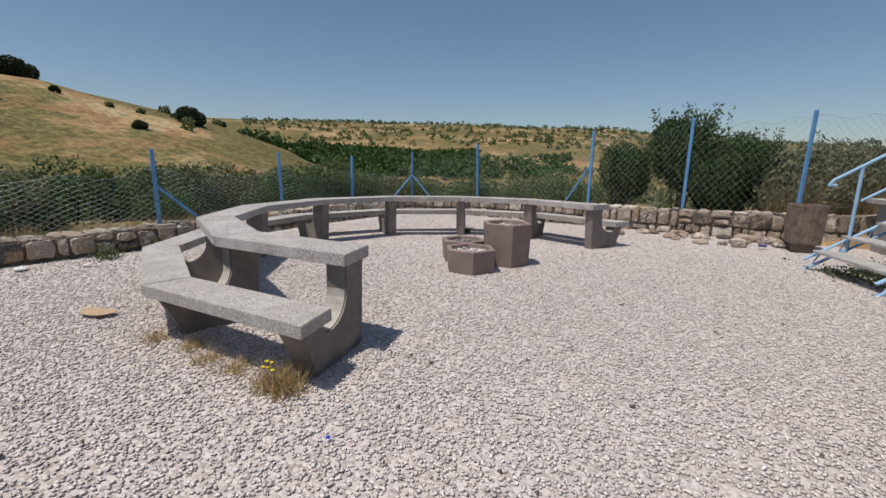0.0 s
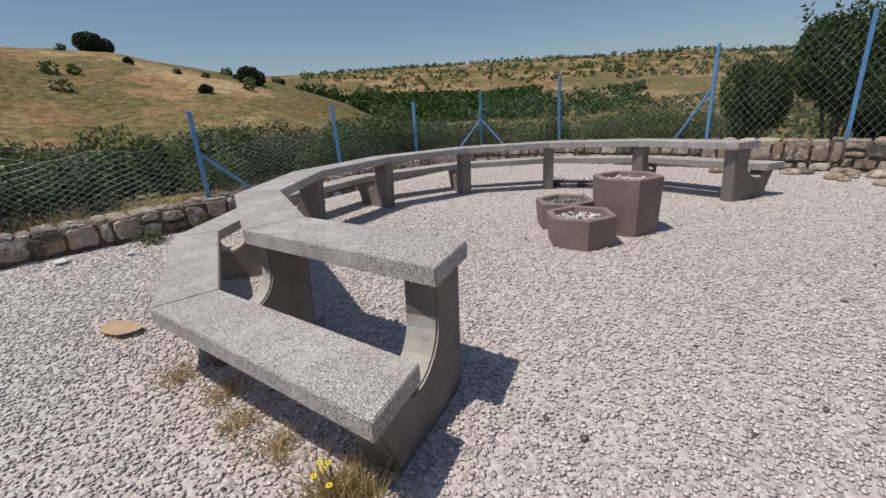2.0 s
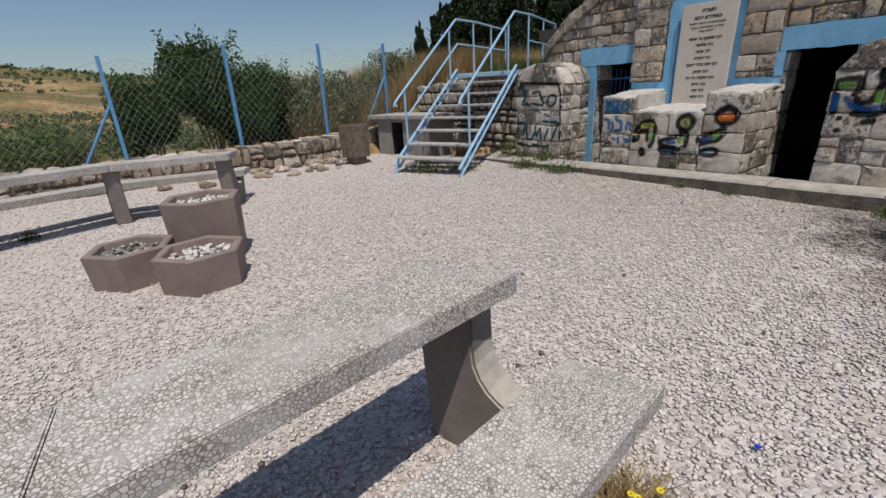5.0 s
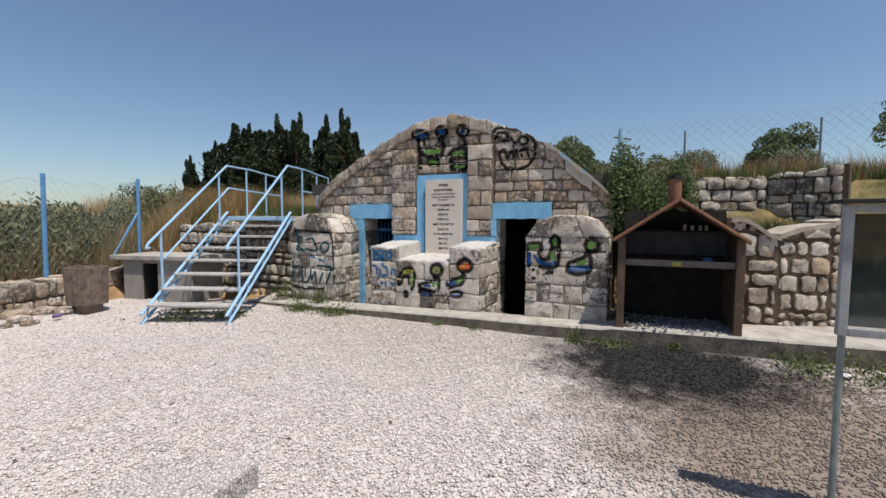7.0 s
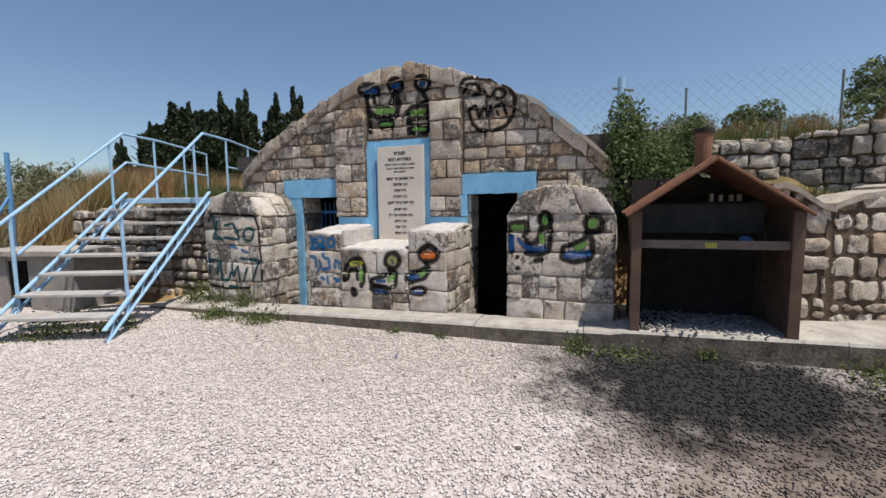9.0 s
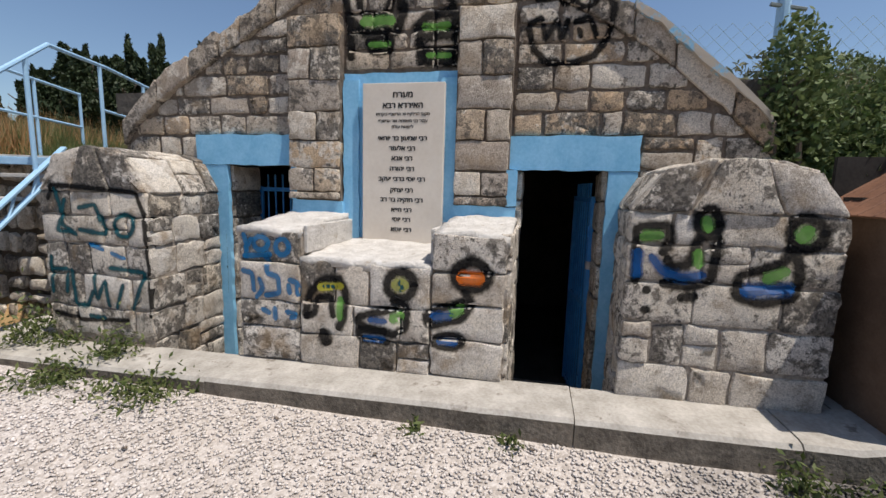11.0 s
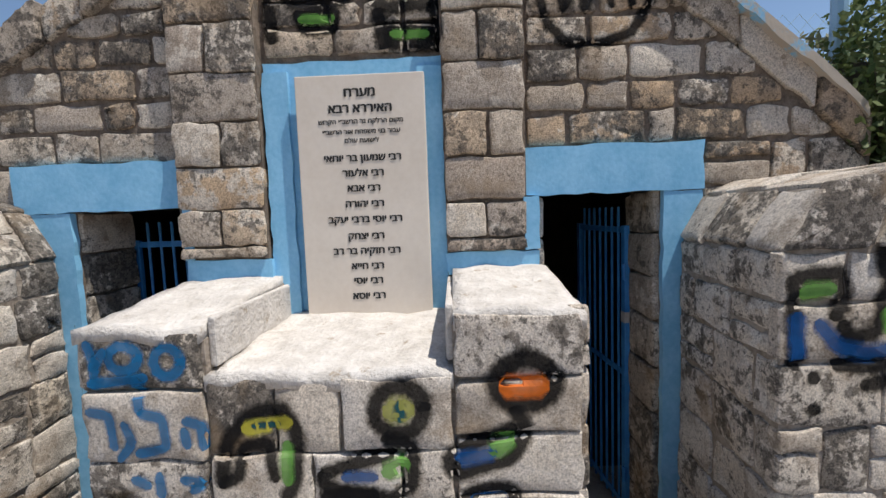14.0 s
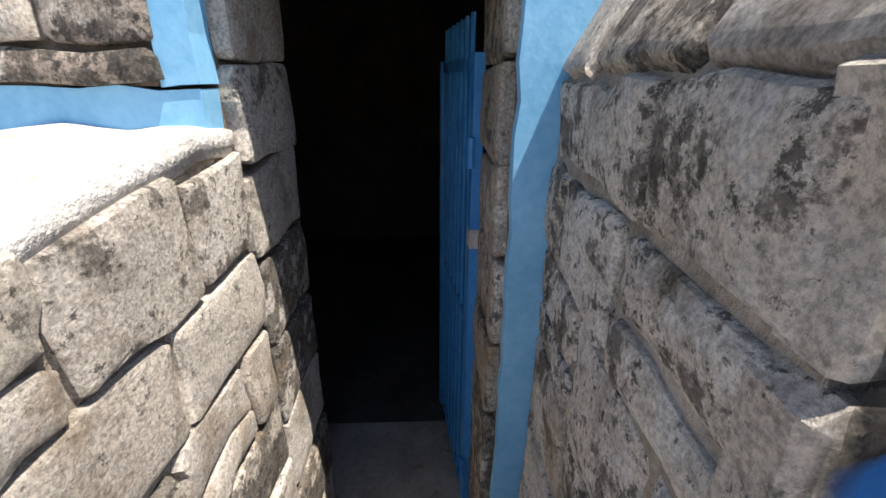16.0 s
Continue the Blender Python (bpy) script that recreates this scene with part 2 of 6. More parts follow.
RUBBLE = limestone("rubble_stone", [(0.32, 0.25, 0.19), (0.50, 0.41, 0.32), (0.38, 0.27, 0.19), (0.56, 0.48, 0.39), (0.44, 0.37, 0.31)], 0.53, 0.6)
PALE_RUBBLE = limestone("pale_rubble_stone", [(0.50, 0.43, 0.35), (0.62, 0.55, 0.46), (0.42, 0.35, 0.28), (0.68, 0.61, 0.52), (0.55, 0.42, 0.30)], 0.56, 0.4)
MORTAR = plain("mortar", (0.10, 0.078, 0.06), (0.27, 0.215, 0.17), 14, 0.95, 0.9, 0.03, 70)
PALE_MORTAR = plain("pale_mortar", (0.20, 0.165, 0.13), (0.46, 0.40, 0.34), 14, 0.95, 0.9, 0.03, 70)
BROWN_MORTAR = plain("brown_mortar", (0.06, 0.045, 0.03), (0.15, 0.112, 0.078), 9, 0.95, 0.9, 0.03, 60)
COPING = plain("lime_coping", (0.30, 0.26, 0.21), (0.50, 0.44, 0.37), 8, 0.95, 0.8, 0.02, 60)
LIMEWASH = plain("limewash", (0.44, 0.41, 0.375), (0.64, 0.61, 0.575), 9, 0.9, 1.0, 0.03, 45, wear=((0.36, 0.31, 0.25), 8.0, 0.60))
BLUE = plain("blue_paint", (0.18, 0.45, 0.69), (0.28, 0.57, 0.81), 5, 0.6, 0.4, 0.006, 40, wear=((0.40, 0.36, 0.32), 5.0, 0.70))
BLUE_EDGE = plain("worn_blue_edge", (0.18, 0.42, 0.62), (0.34, 0.55, 0.72), 5, 0.7, 0.6, 0.01, 40, wear=((0.42, 0.37, 0.31), 5.0, 0.43))
BLUE_STEEL = plain("blue_steel_paint", (0.10, 0.26, 0.50), (0.16, 0.36, 0.62), 9, 0.45, 0.15, 0.002, 80, wear=((0.20, 0.09, 0.05), 14.0, 0.68))
GATE_BLUE = plain("gate_blue_paint", (0.035, 0.19, 0.50), (0.07, 0.30, 0.66), 9, 0.4, 0.15, 0.002, 80, wear=((0.20, 0.09, 0.05), 14.0, 0.70))
PALE_BLUE_STEEL = plain("pale_blue_rail_paint", (0.28, 0.47, 0.66), (0.38, 0.57, 0.75), 9, 0.45, 0.15, 0.002, 80, wear=((0.32, 0.12, 0.07), 9.0, 0.68))
KERB_FACE = plain("dark_kerb_face", (0.07, 0.06, 0.048), (0.24, 0.205, 0.165), 6, 0.95, 0.8, 0.02, 40)
KERB = plain("kerb_concrete", (0.29, 0.265, 0.23), (0.50, 0.465, 0.42), 5, 0.9, 0.6, 0.01, 50, wear=((0.22, 0.19, 0.16), 7.0, 0.60))
SLAB = aggregate("aggregate_slab", (0.60, 0.57, 0.54), (0.22, 0.19, 0.165), 82)
CAST = plain("cast_concrete", (0.17, 0.145, 0.13), (0.27, 0.235, 0.21), 5, 0.9, 0.5, 0.004, 120)
PALE_CAST = plain("pale_concrete", (0.36, 0.32, 0.28), (0.54, 0.50, 0.45), 9, 0.8, 0.3, 0.003, 120)
POT = plain("pot_concrete", (0.22, 0.165, 0.145), (0.30, 0.235, 0.21), 6, 0.9, 0.5, 0.004, 120)
MARBLE = plain("plaque_stone", (0.67, 0.59, 0.50), (0.75, 0.675, 0.585), 3, 0.45, 0.05, 0.001, 30)
INK = plain("engraved_black", (0.02, 0.02, 0.02), (0.035, 0.033, 0.03), 40, 0.7, 0)
# rock of the cave, darkened so its colour holds the room's shade
CAVE = plain("shade_darkened_rock", (0.05, 0.045, 0.04), (0.12, 0.105, 0.09), 3, 0.95, 0.8, 0.05, 20)
RUST = plain("rusted_sheet", (0.14, 0.065, 0.038), (0.25, 0.125, 0.075), 4, 0.75, 0.3, 0.003, 60)
RUST_DARK = plain("rusty_brown_steel", (0.10, 0.062, 0.042), (0.17, 0.11, 0.075), 5, 0.7, 0.3, 0.003, 60)
# soot of the grill; on the hearth it is shade put into colour
SOOT_SHADE = plain("sooted_steel_and_shade", (0.018, 0.017, 0.016), (0.05, 0.045, 0.04), 6, 0.9, 0.4, 0.004, 50)
WIRE = plain("green_wire", (0.34, 0.46, 0.42), (0.48, 0.60, 0.55), 10, 0.5, 0, metal=0.3)
GALV = plain("galvanised_steel", (0.17, 0.20, 0.19), (0.27, 0.30, 0.29), 12, 0.5, 0.1, 0.001, 90, metal=0.2)
TREAD = plain("grey_tread", (0.33, 0.31, 0.29), (0.48, 0.46, 0.43), 8, 0.8, 0.3, 0.003, 70)


# ---- building helpers ----
def part(name, bm, material, parent=None, label="", smooth=False):
    """Links a bmesh as one mesh object, under a thing or a part."""
    me = bpy.data.meshes.new(name)
    bm.to_mesh(me)
    bm.free()
    me.materials.append(material)
    if smooth:
        me.shade_smooth()
    ob = new(name, me)
    ob.parent = parent
    if label:
        ob["label"] = label
    return ob


def raw(name, verts, faces, material, parent=None, label=""):
    me = bpy.data.meshes.new(name)
    me.from_pydata(verts, [], faces)
    me.materials.append(material)
    ob = new(name, me)
    ob.parent = parent
    if label:
        ob["label"] = label
    return ob


def thing(name, label, category, at=(0, 0, 0), group="", kind=""):
    ob = new(name)
    ob.location = at
    ob.empty_display_size = 0.1
    return tagged(ob, label, category, group, kind)


def block(bm, size, m, bevel=0.0):
    """A bevelled box of that size, about the pose m."""
    r = bmesh.ops.create_cube(bm, size=1.0, matrix=m @ Matrix.Diagonal((*size, 1)))
    if bevel:
        es = list({e for v in r["verts"] for e in v.link_edges})
        bmesh.ops.bevel(bm, geom=es, offset=bevel, segments=2, affect="EDGES", profile=0.6)


def box(size, m, bevel=0.0):
    bm = bmesh.new()
    block(bm, size, m, bevel)
    return bm


def tube(bm, a, b, r, n=8):
    a, b = Vector(a), Vector(b)
    q = (b - a).to_track_quat("Z", "Y").to_matrix().to_4x4()
    bmesh.ops.create_cone(bm, cap_ends=True, segments=n, radius1=r, radius2=r, depth=(b - a).length, matrix=Matrix.Translation((a + b) / 2) @ q)


def bar(a, b, r, n=8):
    bm = bmesh.new()
    tube(bm, a, b, r, n)
    return bm


def pipe(points, r, n=8):
    bm = bmesh.new()
    for a, b in zip(points, points[1:]):
        tube(bm, a, b, r, n)
    for p in points[1:-1]:
        bmesh.ops.create_uvsphere(bm, u_segments=n, v_segments=5, radius=r, matrix=Matrix.Translation(p))
    return bm


def prism(bm, outline, m, w0, w1):
    """A flat outline (u, v), drawn out from w0 to w1 in the frame m."""
    lo = [bm.verts.new(m @ Vector((u, v, w0))) for u, v in outline]
    hi = [bm.verts.new(m @ Vector((u, v, w1))) for u, v in outline]
    n = len(outline)
    bm.faces.new(hi)
    bm.faces.new(lo[::-1])
    for i in range(n):
        bm.faces.new((lo[i], lo[(i + 1) % n], hi[(i + 1) % n], hi[i]))


def facing(origin, out, up=(0, 0, 1)):
    """A wall's frame: u along it, v up, w out of it."""
    w, v = Vector(out).normalized(), Vector(up)
    u = v.cross(w).normalized()
    v = w.cross(u)
    m = Matrix((u, v, w)).transposed().to_4x4()
    m.translation = origin
    return m


rng = random.Random(7)


def stone(outline, m, proud, material, parent, rough=0.005, name="stone", cut=0.014):
    """One dressed stone: a jittered outline with broken corners, worn arrises and an uneven face."""
    pts, ring = [], [Vector(p) for p in outline]
    outline = []
    for i, p in enumerate(ring):
        for q in (ring[i - 1], ring[(i + 1) % len(ring)]):
            d = q - p
            outline.append(p + d.normalized() * min(cut * rng.uniform(0.3, 1.5), d.length * 0.3))
    n = len(outline)
    for i in range(n):
        a, b = Vector(outline[i]), Vector(outline[(i + 1) % n])
        k = 3 if (b - a).length > 0.2 else 2 if (b - a).length > 0.07 else 1
        for j in range(k):
            p = a.lerp(b, j / k)
            s = (0.006 if j == 0 else 0.012) + max(0.0, rough - 0.005) * 0.55
            pts.append(p + Vector((rng.uniform(-s, s), rng.uniform(-s, s))))
    c = sum(pts, Vector((0, 0))) / len(pts)
    size = min(max(p.x for p in pts) - min(p.x for p in pts), max(p.y for p in pts) - min(p.y for p in pts))
    verts, faces, k = [], [], len(pts)
    e = min(0.011, size * 0.09)
    for inset, w in ((0, -0.05), (0, proud - 0.012), (e * 0.5, proud - 0.003), (e * 1.8, proud)):
        for p in pts:
            d = c - p
            q = p + d.normalized() * min(inset, d.length * 0.5)
            verts.append(m @ Vector((q.x, q.y, w + (1.6 * rough * wave(q.x, q.y, 7.0, proud * 50) if w > proud - 0.01 else 0))))
    for q in (0.5,):
        for p in pts:
            d = p.lerp(c, q)
            verts.append(m @ Vector((d.x, d.y, proud + rough * 0.5 + 2.0 * rough * wave(d.x, d.y, 7.0, proud * 50))))
    verts.append(m @ Vector((c.x, c.y, proud + rough * 0.6 + 2.0 * rough * wave(c.x, c.y, 7.0, proud * 50))))
    for r in range(4):
        for i in range(k):
            j = (i + 1) % k
            faces.append((r * k + i, r * k + j, (r + 1) * k + j, (r + 1) * k + i))
    for i in range(k):
        faces.append((4 * k + i, 4 * k + (i + 1) % k, 5 * k))
    ob = raw(name, verts, faces, material, parent)
    ob.data.polygons.foreach_set("use_smooth", [i >= 3 * k for i in range(len(faces))])
    return ob


def masonry(m, rows, u0, u1, wide, proud, material, parent, top=None, holes=(), gap=0.014, rough=0.005, chip=0.014):
    """Courses of stones between the heights in rows; holes are (u0, u1, v0, v1); top(u) clips."""
    for v0, v1 in zip(rows, rows[1:]):
        vm = (v0 + v1) / 2
        free = [(u0, u1)]
        for a, b, c, d in holes:
            if c - 0.02 < vm < d + 0.02:
                cut = []
                for p, q in free:
                    if b <= p or a >= q:
                        cut.append((p, q))
                    else:
                        cut += [(p, a)] * (a - p > 0.04) + [(b, q)] * (q - b > 0.04)
                free = cut
        for p, q in free:
            x = p
            while x < q - 0.02:
                w = rng.uniform(*wide)
                if q - x - w < wide[0] * 0.6:
                    w = q - x
                a, b = x + gap / 2, min(x + w, q) - gap / 2
                lo, hi = v0 + gap / 2, v1 - gap / 2
                t = rng.uniform(-0.014, 0.014)
                out = [(a, lo), (b, lo), (b, hi + t), (a, hi - t)]
                if top:
                    ta, tb, tm = top(a), top(b), top((a + b) / 2)
                    if max(ta, tb, tm) < lo + 0.06:
                        x += w
                        continue
                    if min(ta, tb) < hi:
                        us = [a + (b - a) * i / 4 for i in range(5)]
                        line = [(u, min(hi, top(u))) for u in us if top(u) > lo + 0.015]
                        if len(line) < 2:
                            x += w
                            continue
                        out = [(line[0][0], lo), (line[-1][0], lo)] + line[::-1]
                if b - a > 0.03:
                    lift = proud + rng.uniform(-1, 1) * (0.007 if rough < 0.01 else 0.014)
                    if len(out) == 4 and hi - lo > 0.19 and b - a < 0.36 and rng.random() < 0.22:
                        # two thin stones make up the course
                        zc = lo + (hi - lo) * rng.uniform(0.38, 0.62)
                        stone([out[0], out[1], (b, zc - gap / 2), (a, zc - gap / 2)], m, lift, material, parent, rough, cut=chip)
                        stone([(a, zc + gap / 2), (b, zc + gap / 2), out[2], out[3]], m, lift + rng.uniform(-0.005, 0.005), material, parent, rough, cut=chip)
                    else:
                        stone(out, m, lift, material, parent, rough, cut=chip)
                x += w


def courses(v0, v1, lo, hi):
    v, out = v0, [v0]
    while v1 - v > hi:
        v += rng.uniform(lo, hi)
        out.append(v)
    return out + [v1]


# ---- the land ----
CX, CY = -1.0, 5.0
YARD = [(-6.35, -14), (-6.25, 1.0), (-6.2, 3.3), (-6.5, 5.8), (-6.7, 8.0), (-6.6, 9.6), (-5.0, 10.5), (-1.9, 10.5), (0.0, 10.6), (1.9, 10.5), (4.8, 11.0), (4.85, -14)]


def ease(a, b, x):
    t = min(1.0, max(0.0, (x - a) / (b - a)))
    return t * t * (3 - 2 * t)


def inside(x, y, poly):
    hit = False
    for (x0, y0), (x1, y1) in zip(poly, poly[1:] + poly[:1]):
        if (y0 > y) != (y1 > y) and x < x0 + (y - y0) / (y1 - y0) * (x1 - x0):
            hit = not hit
    return hit


def wave(x, y, s, seed=0.0):
    return noise.noise(Vector((x * s, y * s, seed)))


def land(x, y):
    """Height of the land outside the yard."""
    dx, dy = x - CX, y - CY
    r, az = math.hypot(dx, dy), math.degrees(math.atan2(dy, dx)) % 360
    # the gully beyond the fence, and the far ridge
    far = np.interp(az, [0, 60, 75, 88, 106, 123, 141, 156, 170, 200, 240, 300, 360], [1.0, 1.2, 1.8, 3.1, 4.9, 5.5, 5.4, 5.0, 4.5, 3.5, 2.0, 1.0, 1.0])
    h = 0.25 - 3.2 * ease(6.5, 26, r)
    rim = 360 * math.tan(radians(far)) + 1.2
    h += (rim + 2.9) * ease(70, 400, r) if r < 400 else rim + 2.9
    # the near hill
    near = np.interp(az, [110, 130, 138, 144, 150, 156, 169, 185, 210, 240], [-14, -6, -3.0, 0.4, 3.0, 5.1, 7.2, 8.0, 7.0, 1.0])
    crest = 105 * math.tan(radians(near)) + 1.3
    k = ease(24, 108, r) * (1 - ease(112, 190, r))
    if 110 < az < 240:
        h = max(h, h * (1 - k) + crest * k) if r < 112 else max(h, h * (1 - k) + crest * k)
    # the terrace that the vault is dug into
    up = ease(4.7, 5.2, x + 0.9 * max(0, y - 9.0) * 0.0) if y < 9.3 else ease(2.2, 6.5, x - 0.1 * (y - 9.3))
    up *= 1 - ease(30, 90, y)
    t = 1.68 + 0.03 * min(40, max(0, x - 5))
    if y < 1.9:
        t = 1.38 + 0.85 * ease(5.7, 6.0, x) + 0.02 * min(60, max(0, x - 6))
    h = h * (1 - up) + t * up
    h += 0.06 * wave(x, y, 0.6) + min(2.2, r * 0.012) * wave(x, y, 0.03, 5.0) + min(0.8, r * 0.006) * wave(x, y, 0.12, 9.0)
    return h


def near_axis(c, lo, hi, step, far):
    a = list(np.arange(lo, hi + step / 2, step))
    s, v, w = step, a[0], a[-1]
    while w < far:
        s *= 1.13
        w += s
        v -= s
        a = [v] + a + [w]
    return a


def in_vault(x, y):
    return 4.85 < x < 9.5 and 1.75 < y < 7.35


xs, ys = near_axis(0, -11, 12.2, 0.4, 1500), near_axis(0, -6, 17.2, 0.4, 1500)
gv, gf = [], []
for y in ys:
    for x in xs:
        if inside(x, y, YARD):
            z = -0.8 if x > 3.3 and 2.0 < y < 6.9 else -0.16
        elif in_vault(x, y):
            z = -0.8
        else:
            z = land(x, y)
        gv.append((x, y, z))
nx = len(xs)
for j in range(len(ys) - 1):
    for i in range(nx - 1):
        if not in_vault((xs[i] + xs[i + 1]) / 2, (ys[j] + ys[j + 1]) / 2):
            gf.append((j * nx + i, j * nx + i + 1, (j + 1) * nx + i + 1, (j + 1) * nx + i))
ground = raw("ground", gv, gf, LAND)
ground.data.shade_smooth()
tagged(ground, "dry grass hills and gully round the yard", "ground", kind="structure")


def yard_z(x, y):
    """The gravel: level, rising a little to the kerb and to the grill."""
    return 0.07 * ease(1.6, 3.6, x) * (1 - ease(8, 9.5, y)) + 0.04 * ease(3.0, 0.0, y) * ease(2, 4, x) + 0.012 * wave(x, y, 0.7) + 0.05 * ease(9.0, 10.4, y) + 0.06 * ease(-4.8, -6.2, x)


bm = bmesh.new()
grid = {}
for j in range(100):
    for i in range(48):
        x, y = -6.6 + 0.24 * i, -13.2 + 0.24 * j
        grid[i, j] = bm.verts.new((x, y, yard_z(x, y)))
for j in range(99):
    for i in range(47):
        x, y = -6.6 + 0.24 * (i + 0.5), -13.2 + 0.24 * (j + 0.5)
        if inside(x, y, YARD) and x < 3.62:
            bm.faces.new((grid[i, j], grid[i + 1, j], grid[i + 1, j + 1], grid[i, j + 1]))
for v in list(bm.verts):
    if not v.link_faces:
        bm.verts.remove(v)
pavement = tagged(part("floor", bm, GRAVEL, smooth=True), "yard floor of pale crushed limestone gravel", "gravel yard", kind="structure")

# ---- the vault's front ----
FX = 4.80
ARCH = [(1.62, 1.9), (1.95, 2.23), (2.53, 2.72), (3.0, 3.0), (3.5, 3.23), (4.2, 3.42), (4.8, 3.39), (5.38, 3.20), (6.11, 2.84), (6.7, 2.5), (7.12, 2.2), (7.3, 1.95)]


def arch(y):
    return float(np.interp(y, [p[0] for p in ARCH], [p[1] for p in ARCH]))


front = thing("wall_front", "weathered limestone gable wall of a vaulted cave", "stone wall", kind="structure")
FM = facing((FX, 0, 0), (-1, 0, 0))           # u is -y here
bm = bmesh.new()
for y0, y1, z0 in ((1.66, 2.79, -0.7), (2.79, 3.48, 1.66), (3.48, 5.45, -0.7), (5.45, 6.13, 1.66), (6.13, 7.28, -0.7)):
    ns = max(2, int((y1 - y0) / 0.15))
    yy = [y0 + (y1 - y0) * i / ns for i in range(ns + 1)]
    prism(bm, [(-y0, z0)] + [(-y, arch(y) - 0.03) for y in yy] + [(-y1, z0)], FM, -0.42, 0.0)
bmesh.ops.recalc_face_normals(bm, faces=bm.faces)
part("mortar_bed", bm, MORTAR, front)
HOLES = [(-6.46, -5.40, -1, 1.91), (-4.97, -3.97, -1, 2.42), (-3.60, -2.57, -1, 1.91), (-5.47, -3.52, -1, 1.345), (-5.49, -4.97, 1.0, 2.88), (-3.99, -3.53, 1.0, 2.88)]
masonry(FM, [0.15, 0.42, 0.68, 0.95, 1.20, 1.42, 1.66, 1.905, 2.09, 2.25, 2.44, 2.60, 2.74, 2.90, 3.06, 3.22, 3.4], -7.24, -1.66, (0.15, 0.46), 0.018, STONE, front,
        top=lambda u: arch(-u) - 0.21, holes=HOLES, gap=0.024)
# voussoirs along the gable's edge
y = 1.70
while y < 7.2:
    w = rng.uniform(0.22, 0.42)
    y1 = min(7.26, y + w)
    k = [y + (y1 - y) * i / 3 for i in range(4)]
    stone([(-q, arch(q) - 0.205) for q in k] [::-1] + [(-q, arch(q) + rng.uniform(-0.03, 0.025)) for q in k], FM, 0.05 + rng.uniform(-0.02, 0.025), STONE, front)
    y = y1 + 0.012
# a strip of blue paint left along the gable's edge, over the open doorway
bm = bmesh.new()
k = [1.74 + 0.06 * i for i in range(17)]
prism(bm, [(-q, arch(q) - 0.03 + rng.uniform(-0.02, 0.012)) for q in k][::-1] + [(-q, arch(q) + 0.03) for q in k], FM, -0.25, 0.078)
bmesh.ops.recalc_face_normals(bm, faces=bm.faces)
part("painted_edge", bm, BLUE_EDGE, front, "worn sky-blue paint on the gable edge")
# two pilasters
for y0, y1 in ((4.985, 5.47), (3.545, 3.985)):
    pil = FM @ Matrix.Translation((0, 0, 0.0))
    bm = bmesh.new()
    prism(bm, [(-y1, 1.345), (-y0, 1.345), (-y0, 2.86), (-y1, 2.86)], pil, 0.001, 0.075)
    part("pilaster_core", bm, MORTAR, front)
    for z0, z1, split in ((1.345, 1.42, 0), (1.42, 1.62, 0.5), (1.62, 1.86, 0), (1.86, 2.10, 0.55), (2.10, 2.36, 0), (2.36, 2.62, 0.45), (2.62, 2.88, 0)):
        cut = [-y1, -y1 + (y1 - y0) * split, -y0] if split else [-y1, -y0]
        for a, b in zip(cut, cut[1:]):
            stone([(a + 0.006, z0 + 0.006), (b - 0.006, z0 + 0.006), (b - 0.006, z1 - 0.006), (a + 0.006, z1 - 0.006)], pil, 0.105 + rng.uniform(-0.008, 0.008), STONE, front)


def painted(y0, y1, z0, z1, t=0.03, depth=0.0):
    """A band of blue-painted plaster on the front, with a hand-made edge."""
    bm = bmesh.new()
    n = max(2, int((y1 - y0) / 0.08))
    k = max(2, int((z1 - z0) / 0.08))
    ring = [(-y1 + (y1 - y0) * i / n, z0) for i in range(n)] + [(-y0, z0 + (z1 - z0) * i / k) for i in range(k)] + [(-y0 - (y1 - y0) * i / n, z1) for i in range(n)] + [(-y1, z1 - (z1 - z0) * i / k) for i in range(k)]
    prism(bm, [(u + rng.uniform(-0.006, 0.006), v + rng.uniform(-0.006, 0.006)) for u, v in ring], FM, depth, t)
    part("painted_band", bm, BLUE, front, "sky-blue painted plaster")


painted(5.40, 6.45, 1.64, 1.91, 0.045)
painted(6.13, 6.45, -0.55, 1.638, 0.041)
painted(5.40, 5.452, 1.345, 1.638, 0.09)
painted(2.575, 3.60, 1.64, 1.905, 0.045)
painted(3.478, 3.56, 1.345, 1.638, 0.09)
painted(2.58, 2.79, -0.55, 1.638, 0.041)
painted(4.97, 5.45, 1.22, 1.342, 0.085)
painted(3.48, 3.985, 1.22, 1.342, 0.085)
painted(3.985, 4.97, 0.98, 2.415, 0.02)
painted(3.985, 4.12, 1.02, 2.36, 0.05)
painted(4.83, 4.97, 1.02, 2.36, 0.05)

